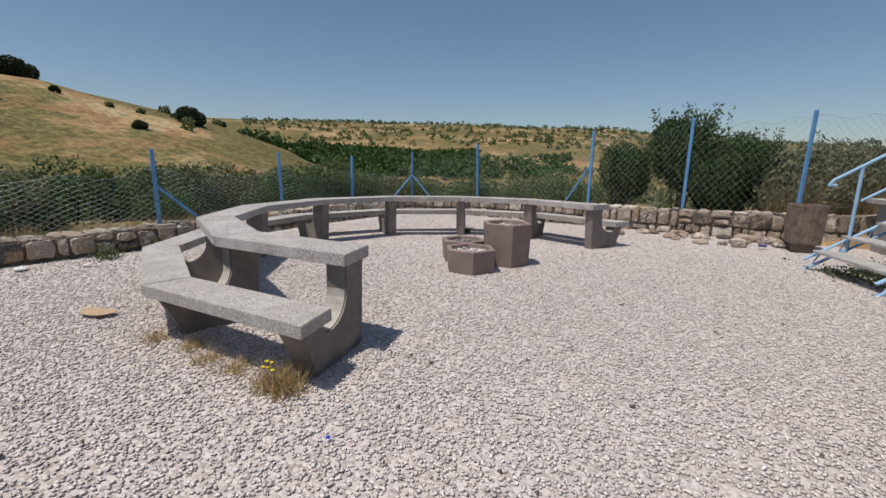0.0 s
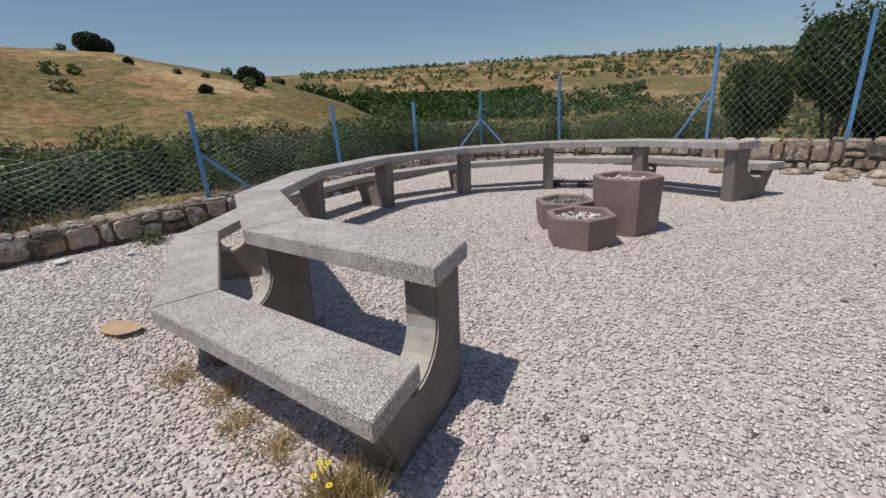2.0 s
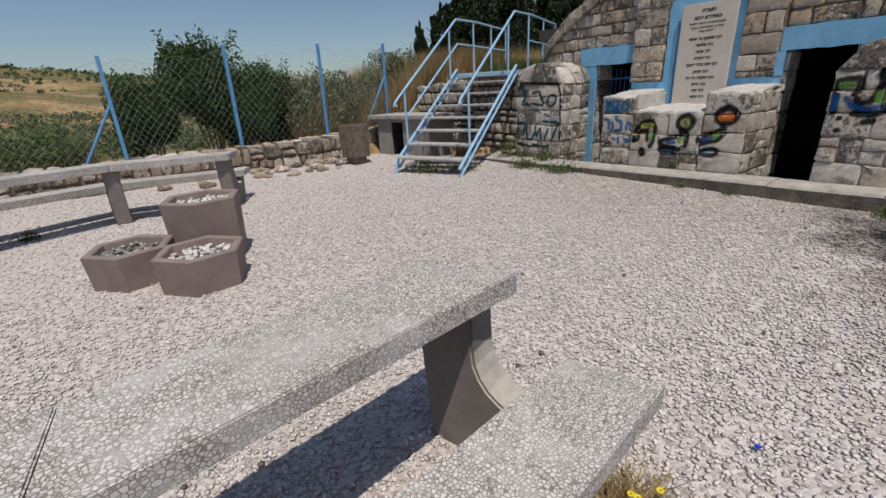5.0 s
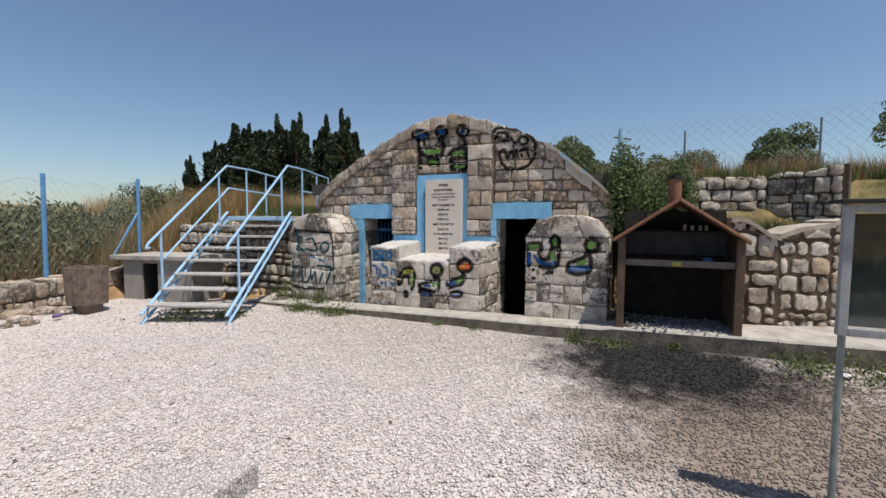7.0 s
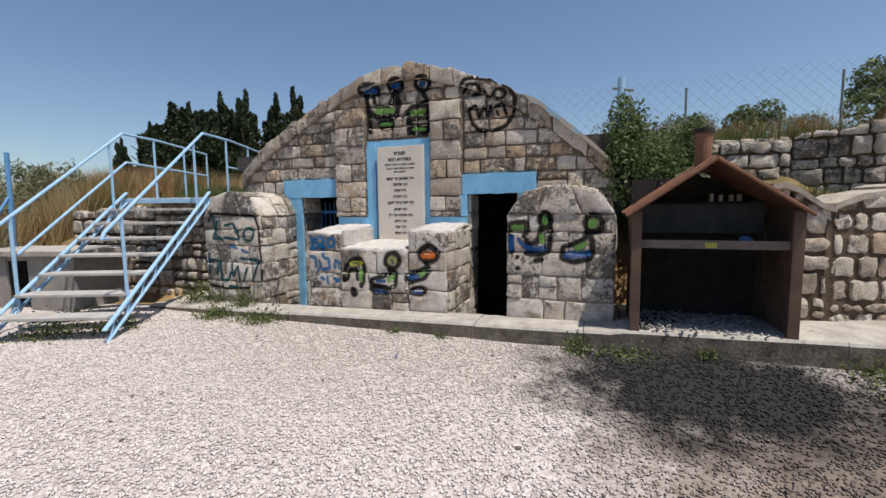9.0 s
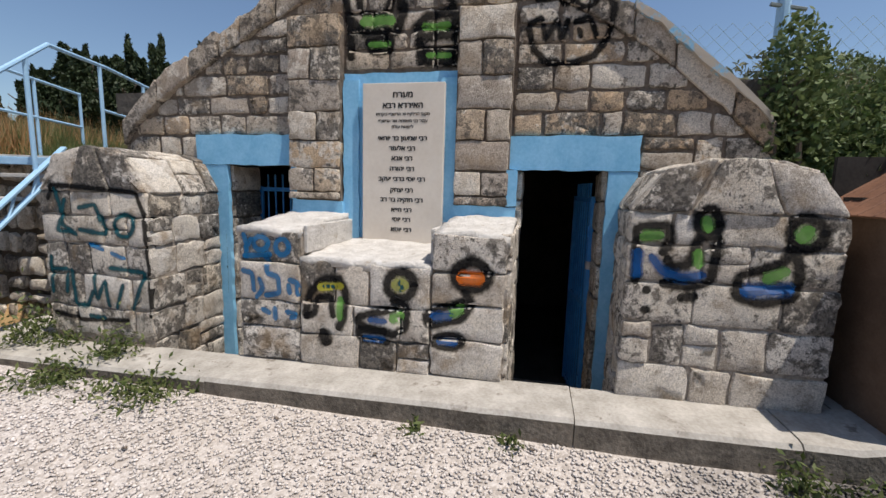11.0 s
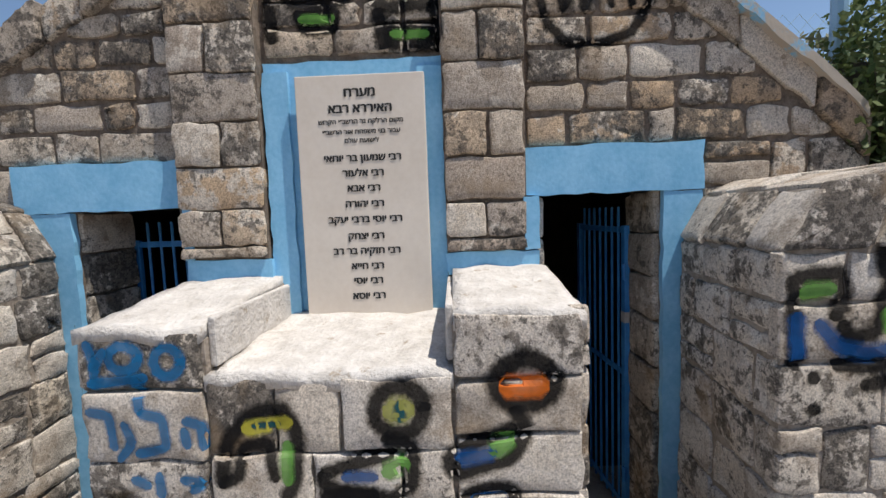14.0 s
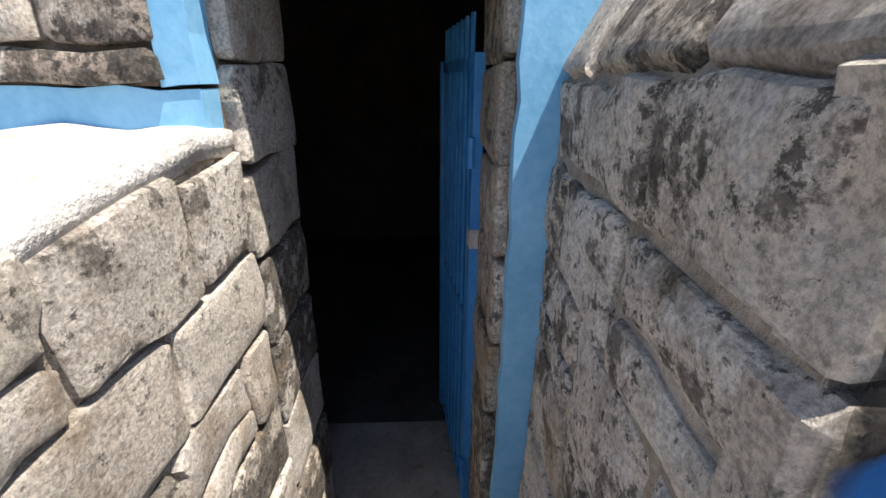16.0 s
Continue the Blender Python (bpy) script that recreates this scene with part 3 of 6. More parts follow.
# the inscribed slab
plaque = thing("stone_plaque", "cream stone memorial slab with black engraved Hebrew lines", "plaque", (4.72, 4.42, 0.96))
part("slab", box((0.055, 0.695, 1.36), pose(4.725 - 4.72, 4.425 - 4.42, 1.635 - 0.96), 0.006), MARBLE, plaque)
LINES = [("מערת", 2.220, 0.082, 1), ("האידרא רבא", 2.136, 0.078, 1), ("מקום הדלקת נר הרשב״י הקדוש", 2.068, 0.040, 0), ("עבור בני משפחת אור הרשב״י", 2.014, 0.040, 0), ("לישועת עולם", 1.967, 0.040, 0),
         ("רבי שמעון בר יוחאי", 1.875, 0.060, 1), ("רבי אלעזר", 1.794, 0.060, 1), ("רבי אבא", 1.713, 0.060, 1), ("רבי יהודה", 1.628, 0.060, 1), ("רבי יוסי ברבי יעקב", 1.544, 0.060, 1), ("רבי יצחק", 1.452, 0.060, 1),
         ("רבי חזקיה בר רב", 1.371, 0.060, 1), ("רבי חייא", 1.287, 0.060, 1), ("רבי יוסי", 1.206, 0.060, 1), ("רבי יוסא", 1.121, 0.060, 1)]
NEAR = str.maketrans("דת", "רח")          # the built-in font fills these two glyphs wrongly; the nearest shapes stand in
for words, z, size, bold in LINES:
    cu = bpy.data.curves.new("line", "FONT")
    cu.body, cu.size, cu.align_x, cu.align_y = words[::-1].translate(NEAR), size * (0.86 if size > 0.07 else 0.91 if bold else 0.88), "CENTER", "CENTER"
    cu.resolution_u, cu.extrude, heavy = 4, 0.0012, 0.0030 if size > 0.07 else 0.0024 if bold else 0.0009
    tmp = new("line", cu)
    glyph = bpy.data.meshes.new_from_object(tmp.evaluated_get(bpy.context.evaluated_depsgraph_get()))
    bpy.data.objects.remove(tmp)
    bm = bmesh.new()
    # bold strokes: the outline cut three times, side by side
    for dx, dy, dz in ((0, 0, 0), (heavy, heavy * 0.4, 0.0002), (-heavy, -heavy * 0.4, 0.0004)):
        k = len(bm.verts)
        bm.from_mesh(glyph)
        bm.verts.ensure_lookup_table()
        bmesh.ops.translate(bm, vec=(dx, dy, dz), verts=bm.verts[k:])
    me = bpy.data.meshes.new("line")
    bm.to_mesh(me)
    bm.free()
    me.materials.clear()
    me.materials.append(INK)
    ob = new("text_line", me)
    ob.parent = plaque
    ob.matrix_basis = Matrix.Translation((4.6965 - 4.72, 4.425 - 4.42, z - 0.96)) @ Matrix(((0, 0, -1, 0), (-1, 0, 0, 0), (0, 1, 0, 0), (0, 0, 0, 1)))

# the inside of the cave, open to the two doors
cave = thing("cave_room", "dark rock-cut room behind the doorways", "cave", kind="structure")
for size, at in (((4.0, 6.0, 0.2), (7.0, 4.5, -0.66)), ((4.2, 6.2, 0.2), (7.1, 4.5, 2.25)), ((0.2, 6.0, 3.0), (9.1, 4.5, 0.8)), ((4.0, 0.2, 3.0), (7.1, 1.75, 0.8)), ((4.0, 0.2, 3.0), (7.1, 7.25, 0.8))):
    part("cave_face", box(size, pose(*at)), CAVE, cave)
for y0, y1 in ((2.71, 3.47), (5.40, 6.18)):
    part("passage_floor", box((1.9, y1 - y0 + 0.3, 0.14), pose(4.8, (y0 + y1) / 2, -0.62)), KERB, cave)
# the bank of earth on the vault
bank_v, bank_f = [], []
for i in range(12):
    for j in range(20):
        x, y = 5.15 + 0.5 * i, 1.5 + 0.31 * j
        e = min(arch(y), 3.3) - 0.12 - 0.25 * ease(0, 3, i)
        bank_v.append((x, y, (e if 1.75 < y < 7.2 else 1.2) + 0.05 * wave(x, y, 1.1)))
for i in range(11):
    for j in range(19):
        bank_f.append((i * 20 + j, (i + 1) * 20 + j, (i + 1) * 20 + j + 1, i * 20 + j + 1))
bank = raw("earth_bank", bank_v, bank_f, LAND)
bank.data.shade_smooth()
tagged(bank, "grassy earth heaped over the stone vault", "earth bank", kind="structure")


def pier(name, y0, y1, cap, label, taper):
    """A low stone buttress with a chamfered, arched cap."""
    ob = thing(name, label, "buttress", kind="structure")
    x0 = 3.93
    s, z1 = 0.16, 1.37
    prof = [(y0, -0.7), (y1, -0.7), (y1, z1 - 0.02), (y1 - 0.16, cap - 0.06), (y1 - 0.36, cap), (y0 + 0.36, cap), (y0 + 0.16, cap - 0.06), (y0, z1 - 0.02)]
    m = facing((x0, 0, 0), (-1, 0, 0))
    bm = bmesh.new()
    prism(bm, [(-y, z) for y, z in prof][::-1], m, -(FX - x0), -0.004)
    bmesh.ops.recalc_face_normals(bm, faces=bm.faces)
    part("core", bm, PALE_MORTAR, ob)
    def topline(u):
        return float(np.interp(-u, [y0, y0 + 0.16, y0 + 0.36, y1 - 0.36, y1 - 0.16, y1], [z1, cap - 0.06, cap, cap, cap - 0.06, z1])) + 0.015
    rows = [0.22, 0.46, 0.72, 0.97, 1.19, 1.38]
    masonry(m, rows, -y1 - 0.02, -y0 + 0.02, (0.16, 0.46), 0.012, WHITE_STONE, ob, gap=0.013, chip=0.013)
    # three cap stones, fan-wise
    a, b = -y1, -y0
    stone([(a, 1.385), (a + 0.30, 1.385), (a + 0.42, topline(a + 0.42)), (a + 0.16, topline(a + 0.16)), (a, topline(a))], m, 0.02, WHITE_STONE, ob)
    stone([(a + 0.315, 1.385), (b - 0.315, 1.385), (b - 0.43, topline(b - 0.43)), (a + 0.435, topline(a + 0.435))], m, 0.03, WHITE_STONE, ob)
    stone([(b - 0.30, 1.385), (b, 1.385), (b, topline(b)), (b - 0.16, topline(b - 0.16)), (b - 0.42, topline(b - 0.42))], m, 0.016, WHITE_STONE, ob)
    for out, yy in (((0, -1, 0), y0), ((0, 1, 0), y1)):
        sm = facing((0, yy, 0), out)
        ua, ub = sorted((sm.inverted() @ Vector((x0 + 0.02, yy, 0))).x for x0 in (3.915, FX - 0.06))
        masonry(sm, [-0.6, -0.3, 0.0, 0.22, 0.46, 0.72, 0.97, 1.19, 1.37], ua, ub, (0.17, 0.38), 0.014, LICHEN_BOUNCE_STONE if taper > 0 and yy == y1 else WHITE_STONE, ob, gap=0.018, rough=0.009, chip=0.016)
    # roof stones of the cap
    for (ya, za), (yb, zb) in (((y0, z1), (y0 + 0.16, cap - 0.06)), ((y0 + 0.16, cap - 0.06), (y0 + 0.36, cap)), ((y0 + 0.36, cap), (y1 - 0.36, cap)), ((y1 - 0.36, cap), (y1 - 0.16, cap - 0.06)), ((y1 - 0.16, cap - 0.06), (y1, z1))):
        d = Vector((0, yb - ya, zb - za))
        n = Vector((1, 0, 0)).cross(d).normalized()
        if n.z < 0:
            n = -n
        tm = facing((x0, ya, za), n, d.normalized())
        us = sorted((tm.inverted() @ Vector((x, ya, za))).x for x in (x0, FX))
        masonry(tm, [0, d.length], us[0], us[1], (0.22, 0.4), 0.02, WHITE_STONE, ob, gap=0.012)
    # the side by the doorway narrows towards the wall
    for c in ob.children:
        for v in c.data.vertices:
            back, g = min(1.0, max(0.0, (v.co.x - x0) / (FX - x0))), (v.co.y - (y0 + y1) / 2) / ((y1 - y0) / 2)
            v.co.y -= taper * back * max(0.0, g if taper > 0 else -g)
    return ob


pier("buttress", 1.68, 2.76, 1.66, "pale limestone buttress beside the open doorway, spray-painted", 0.075)
pier("buttress", 6.19, 7.17, 1.70, "pale limestone buttress beside the steel stairs, spray-painted", -0.06)

# the plinth below the slab
plinth = thing("plinth", "limewashed stone plinth under the memorial slab, spray-painted", "plinth", kind="structure")
PM = facing((3.93, 0, 0), (-1, 0, 0))
steps = ((4.92, 5.40, 1.155, 1.24), (3.965, 4.92, 0.965, 1.06), (3.475, 3.965, 1.19, 1.27))
bm = bmesh.new()
for y0, y1, zf, zb in steps:
    sm = facing((0, y1, 0), (0, 1, 0))
    ua = [(sm.inverted() @ Vector((x, y1, 0))).x for x in (3.95, FX)]
    prism(bm, [(ua[0], -0.7), (ua[1], -0.7), (ua[1], zb - 0.04), (ua[0], zf - 0.05)], sm, -(y1 - y0), 0.0)
bmesh.ops.recalc_face_normals(bm, faces=bm.faces)
part("core", bm, PALE_MORTAR, plinth)
masonry(PM, [0.20, 0.43, 0.66, 0.955], -4.92, -3.965, (0.24, 0.46), 0.012, WHITE_STONE, plinth, gap=0.009, chip=0.011)
masonry(PM, [0.20, 0.45, 0.64, 0.92, 1.15], -5.40, -4.92, (0.3, 0.48), 0.014, WHITE_STONE, plinth, gap=0.009, chip=0.011)
masonry(PM, [0.22, 0.48, 0.72, 0.94, 1.185], -3.965, -3.48, (0.34, 0.5), 0.014, WHITE_STONE, plinth, gap=0.009, chip=0.011)
for out, yy, rows in (((0, -1, 0), 3.475, [-0.6, -0.3, 0.0, 0.24, 0.48, 0.72, 0.95, 1.19]), ((0, 1, 0), 5.40, [-0.6, -0.3, 0.0, 0.24, 0.45, 0.66, 0.92, 1.15])):
    sm = facing((0, yy, 0), out)
    us = sorted((sm.inverted() @ Vector((x, yy, 0))).x for x in (3.945, FX))
    masonry(sm, rows, us[0], us[1], (0.22, 0.45), 0.024, WHITE_STONE, plinth, gap=0.012, rough=0.008)


def washed_top(y0, y1, zf, zb, skirts):
    """A thick, lumpy limewashed bed on the plinth's top, rounded over its front edge."""
    bm = bmesh.new()
    nx_, ny_ = 14, max(6, int((y1 - y0) / 0.06))
    g = {}
    for i in range(nx_ + 1):
        for j in range(ny_ + 1):
            x = 3.925 + (FX - 3.925) * i / nx_
            y = y0 + (y1 - y0) * j / ny_
            lump = 0.022 * wave(x, y, 7.0, 2.0) + 0.02 * wave(x, y, 2.5, 4.0)
            z = zf + (zb - zf) * ease(0.0, 1.0, i / nx_) + lump - 0.03 * (1 - ease(0, 2.0, i)) * (0.5 + wave(x, y, 5.0, 8.0))
            g[i, j] = bm.verts.new((x + (0.012 * wave(y, zf, 9.0, 3.0) if i == 0 else 0), y, z))
    for i in range(nx_):
        for j in range(ny_):
            bm.faces.new((g[i, j], g[i + 1, j], g[i + 1, j + 1], g[i, j + 1]))
    ext = bmesh.ops.extrude_face_region(bm, geom=list(bm.faces))
    for v in ext["geom"]:
        if isinstance(v, bmesh.types.BMVert):
            v.co.z -= skirts
    bmesh.ops.recalc_face_normals(bm, faces=bm.faces)
    part("limewashed_top", bm, LIMEWASH, plinth, "rough white limewash", True)


washed_top(4.925, 5.415, 1.175, 1.245, 0.06)
washed_top(3.965, 4.92, 0.985, 1.02, 0.06)
washed_top(3.465, 3.96, 1.205, 1.26, 0.06)
part("white_reveal", box((0.8, 0.03, 0.20), pose(4.38, 4.905, 1.09), 0.01), LIMEWASH, plinth)
part("white_reveal", box((0.8, 0.03, 0.22), pose(4.38, 3.975, 1.10), 0.01), LIMEWASH, plinth)

# the concrete platform and its kerb
platform = thing("pavement", "worn concrete platform with a low kerb along the stone front", "platform", kind="structure")


def plat_z(y):
    return 0.16 + 0.03 * (6.5 - y) * (0.7 if y > 1.7 else 0.85)


def slab_run(y0, y1, x0, x1, name, material, drop):
    bm = bmesh.new()
    n = max(3, int((y1 - y0) / 0.12))
    g = []
    for j in range(n + 1):
        y = y0 + (y1 - y0) * j / n
        c = 0.010 * wave(y, x0, 4.0, 1.0)
        prof = [(x0 + c, -0.3), (x0 + c, plat_z(y) - 0.03 + drop), (x0 + 0.02 + c, plat_z(y) - 0.006 + drop), (x0 + 0.06, plat_z(y) + drop + 0.004 * wave(y, 1, 6.0)), (x1, plat_z(y) + drop), (x1, -0.3)]
        g.append([bm.verts.new((x, y, z)) for x, z in prof])
    for a, b in zip(g, g[1:]):
        for i in range(6):
            bm.faces.new((a[i], a[(i + 1) % 6], b[(i + 1) % 6], b[i]))
    bm.faces.new(g[0])
    bm.faces.new(g[-1][::-1])
    bmesh.ops.recalc_face_normals(bm, faces=bm.faces)
    ob = part(name, bm, material, platform)
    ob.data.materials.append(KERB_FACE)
    # faces turned to the yard take the darker concrete
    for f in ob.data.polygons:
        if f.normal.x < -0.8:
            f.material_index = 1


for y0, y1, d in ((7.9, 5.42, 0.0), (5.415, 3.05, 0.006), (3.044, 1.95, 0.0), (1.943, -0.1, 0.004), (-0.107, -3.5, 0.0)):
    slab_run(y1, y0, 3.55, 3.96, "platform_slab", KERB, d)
for y0, y1 in ((1.60, 2.62), (3.50, 5.37), (6.32, 8.0), (-3.5, 1.59)):
    slab_run(y0, y1, 3.965, 4.8, "platform_bed", KERB, -0.004)


# ---- dry-stone walls round the yard ----
def rubble_wall(name, path, h, label, t=0.42, big=(0.13, 0.36), rows=2, base=-0.12, material=RUBBLE, gap=0.042, proud=0.05, bed=MORTAR, wavy=False):
    ob = thing(name, label, "stone wall", kind="structure")
    for (xa, ya, ha), (xb, yb, hb) in zip([(*p, hh) for p, hh in zip(path, h)], [(*p, hh) for p, hh in zip(path[1:], h[1:])]):
        a, b = Vector((xa, ya, 0)), Vector((xb, yb, 0))
        d = b - a
        out = d.cross(Vector((0, 0, 1))).normalized()
        m = facing(a, out)
        u1 = (m.inverted() @ b).x
        u0, u1 = min(0, u1), max(0, u1)
        def line(u, u0=u0, u1=u1, ha=ha, hb=hb, flip=(m.inverted() @ b).x < 0):
            f = (u - u0) / (u1 - u0)
            f = 1 - f if flip else f
            f = f * f * (3 - 2 * f) if wavy else f
            return ha + (hb - ha) * f + 0.03 * math.sin(u * 9.0)
        bm = bmesh.new()
        prism(bm, [(u0 - 0.05, base), (u1 + 0.05, base), (u1 + 0.05, line(u1) - 0.03), (u0 - 0.05, line(u0) - 0.03)], m, -t, 0.0)
        bmesh.ops.recalc_face_normals(bm, faces=bm.faces)
        part("core", bm, bed, ob)
        n = rows
        vs = [base + 0.06] + [base + 0.06 + (max(ha, hb) - base - 0.06) * (i + rng.uniform(-0.28, 0.28)) / n for i in range(1, n)] + [max(ha, hb)]
        masonry(m, vs, u0, u1, big, proud, material, ob, top=line, gap=gap, rough=0.012, chip=0.024 if proud < 0.04 else 0.034)
        # coping
        tm = facing(a + Vector((0, 0, max(ha, hb) - 0.02)), (0, 0, 1), out)
        us = sorted(((tm.inverted() @ a).x, (tm.inverted() @ b).x))
        if wavy:
            bm = bmesh.new()
            us = [u0 - 0.012 + (u1 - u0 + 0.024) * i / 5 for i in range(6)]
            prism(bm, [(u, line(u) - 0.035) for u in us] + [(u, line(u) + 0.02 + rng.uniform(-0.006, 0.006)) for u in us[::-1]], m, -t - 0.02, proud + 0.02)
            bmesh.ops.recalc_face_normals(bm, faces=bm.faces)
            part("coping", bm, COPING, ob, "pale lime mortar coping")
        elif abs(ha - hb) < 0.12:
            masonry(tm, [-t, 0.03], us[0], us[1], big, 0.03, material, ob, gap=0.035, rough=0.018, chip=0.04)
    return ob


rubble_wall("wall_west", [(-6.15, -6.0), (-6.1, 1.0), (-6.05, 3.3), (-6.3, 5.8), (-6.5, 8.0), (-6.4, 9.4), (-4.9, 10.35)], [0.34, 0.34, 0.35, 0.38, 0.4, 0.42, 0.45], "low rubble-stone retaining wall under the fence", rows=2)
rubble_wall("wall_north", [(-4.9, 10.35), (-1.9, 10.4), (0.0, 10.45), (1.2, 10.4), (2.2, 10.7), (4.6, 11.2)], [0.45, 0.5, 0.52, 0.52, 0.55, 0.75], "low rubble-stone wall at the foot of the shrubs", rows=2)
rubble_wall("wall_stair", [(4.62, 11.3), (4.7, 9.2), (4.72, 7.25)], [1.45, 1.58, 1.62], "rubble retaining wall behind the steel stairs", rows=7, big=(0.14, 0.36), material=PALE_RUBBLE, bed=BROWN_MORTAR, gap=0.05)

rubble_wall("wall_grill", [(4.28, 0.25), (4.32, -0.25), (4.5, -0.8), (4.75, -1.4), (5.0, -3.0), (5.1, -8.0)], [1.64, 1.44, 1.60, 1.53, 1.5, 1.45],
            "pale rubble retaining wall with brown joints and a wavy mortar coping", rows=8, big=(0.12, 0.30), t=0.4, material=PALE_RUBBLE, bed=BROWN_MORTAR, gap=0.045, proud=0.022, wavy=True)
rubble_wall("wall_upper", [(5.85, 1.75), (5.95, -0.45), (5.62, -1.25)], [2.28, 2.28, 2.42], "upper terrace wall of grey squared stones", rows=6, big=(0.15, 0.36), t=0.35, base=1.2, material=PALE_RUBBLE, bed=BROWN_MORTAR, gap=0.022, proud=0.03)
for i in range(4):
    st = thing("stone_step", "grey stone step of the terrace stairs", "step", (6.3 + 0.36 * i, -2.3, 1.45 + 0.21 * i), "terrace steps", "structure")
    bm = bmesh.new()
    y = -0.95
    while y < 0.9:
        w = rng.uniform(0.25, 0.45)
        block(bm, (0.36, w - 0.02, 0.2), pose(0, y + w / 2, 0.1), 0.02)
        y += w
    part("tread", bm, RUBBLE, st)

# ---- the ring of concrete benches ----
RC = Vector((-2.09, 5.32, 0))
TURNS = [-69.9, -96.6, -124.6, -152.6, -182.0, -211.0, -239.6, -267.8, -296.5]
ring_bench = thing("ring_bench", "ring of exposed-aggregate concrete tables with joined seats", "bench table", RC)


def polar(r, k, z=0.0):
    a = radians(np.interp(k, range(9), TURNS))
    return Vector((r * math.cos(a), r * math.sin(a), z))


def bench_slab(name, k, r0, r1, top, thick):
    g = 0.0012
    pts = [polar(r0, k + g), polar(r1, k + g), polar(r1, k + 1 - g), polar(r0, k + 1 - g)]
    bm = bmesh.new()
    prism(bm, [(p.x, p.y) for p in pts][::-1], Matrix(), top - thick, top)
    bmesh.ops.recalc_face_normals(bm, faces=bm.faces)
    bmesh.ops.bevel(bm, geom=list(bm.edges), offset=0.0045, segments=2, affect="EDGES")
    part(name, bm, SLAB, ring_bench)


for k in range(8):
    bench_slab("tabletop", k, 2.62, 3.0, 0.742, 0.085)
    bench_slab("seat", k, 3.19, 3.53, 0.435, 0.085)
for k in range(9):
    a = radians(np.interp(k + (0.09 if k == 0 else -0.09 if k == 8 else 0), range(9), TURNS))
    m = Matrix.Rotation(a, 4, "Z") @ Matrix.Rotation(radians(90), 4, "X")
    out = [(2.70, 0), (2.95, -0.03), (3.30, -0.03), (3.34, 0.10), (3.40, 0.24), (3.46, 0.349), (3.22, 0.349), (3.20, 0.29), (3.17, 0.265)]
    out += [(3.13 - 0.215 * math.sin(t), 0.262 + 0.215 * (1 - math.cos(t))) for t in [radians(15 * i) for i in range(0, 7)]]
    out += [(2.91, 0.656), (2.66, 0.656)]
    bm = bmesh.new()
    prism(bm, out, m, -0.08, 0.08)
    bmesh.ops.recalc_face_normals(bm, faces=bm.faces)
    bmesh.ops.bevel(bm, geom=[e for e in bm.edges if len(e.link_faces) == 2 and e.calc_face_angle(0) > 0.9], offset=0.01, segments=2, affect="EDGES")
    leg = part("leg", bm, CAST, ring_bench)
    leg.data.materials.append(PALE_CAST)
    radial = Vector((math.cos(a), math.sin(a), 0))
    for f in leg.data.polygons:
        if 0.255 < f.center.z < 0.47 and 2.88 < f.center.dot(radial) < 3.205 and abs(f.normal.dot(radial.cross(Vector((0, 0, 1))))) < 0.5:
            f.material_index = 1          # the scoop between table and seat, in the paler concrete


# ---- the hexagonal planters ----
def planter(x, y, r, h, turn, label, stones):
    ob = thing("planter", label, "planter", (x, y, yard_z(x, y) - 0.02), "hexagonal planters")
    bm = bmesh.new()
    ringz = [(r * 0.93, 0), (r, h - 0.01), (r - 0.012, h), (r - 0.06, h), (r - 0.07, h - 0.008), (r - 0.085, h - 0.09)]
    g = []
    for rr, z in ringz:
        g.append([bm.verts.new((rr * math.cos(radians(turn + 60 * i)), rr * math.sin(radians(turn + 60 * i)), z)) for i in range(6)])
    for a, b in zip(g, g[1:]):
        for i in range(6):
            bm.faces.new((a[i], a[(i + 1) % 6], b[(i + 1) % 6], b[i]))
    bm.faces.new(g[0][::-1])
    part("pot", bm, POT, ob)
    bm = bmesh.new()
    for i in range(150):
        q, w = (r - 0.09) * math.sqrt(rng.random()), rng.uniform(0, 6.28)
        s = rng.uniform(0.012, 0.028)
        bmesh.ops.create_icosphere(bm, subdivisions=1, radius=s, matrix=pose(q * math.cos(w), q * math.sin(w), h - 0.07 + rng.uniform(0, 0.02), rng.uniform(0, 90), 0, rng.uniform(0, 360)) @ Matrix.Diagonal((1, 0.75, 0.6, 1)))
    tagged(part("gravel_fill", bm, stones, ob), kind="stuff")
    part("soil", box((1.2 * r, 1.2 * r, 0.04), pose(0, 0, h - 0.095)), MORTAR, ob)


DARK_PEBBLE = plain("dark_pebble", (0.05, 0.05, 0.055), (0.5, 0.48, 0.46), 25, 0.8, 0.2, 0.002, 200, vary=0.6, island=True)
planter(-1.76, 5.26, 0.345, 0.32, 8, "low hexagonal concrete planter filled with pale gravel", PEBBLE)
planter(-2.20, 5.78, 0.335, 0.32, 12, "low hexagonal concrete planter filled with dark pebbles", DARK_PEBBLE)
planter(-1.58, 5.92, 0.345, 0.60, 10, "tall hexagonal concrete planter with a little gravel", PEBBLE)

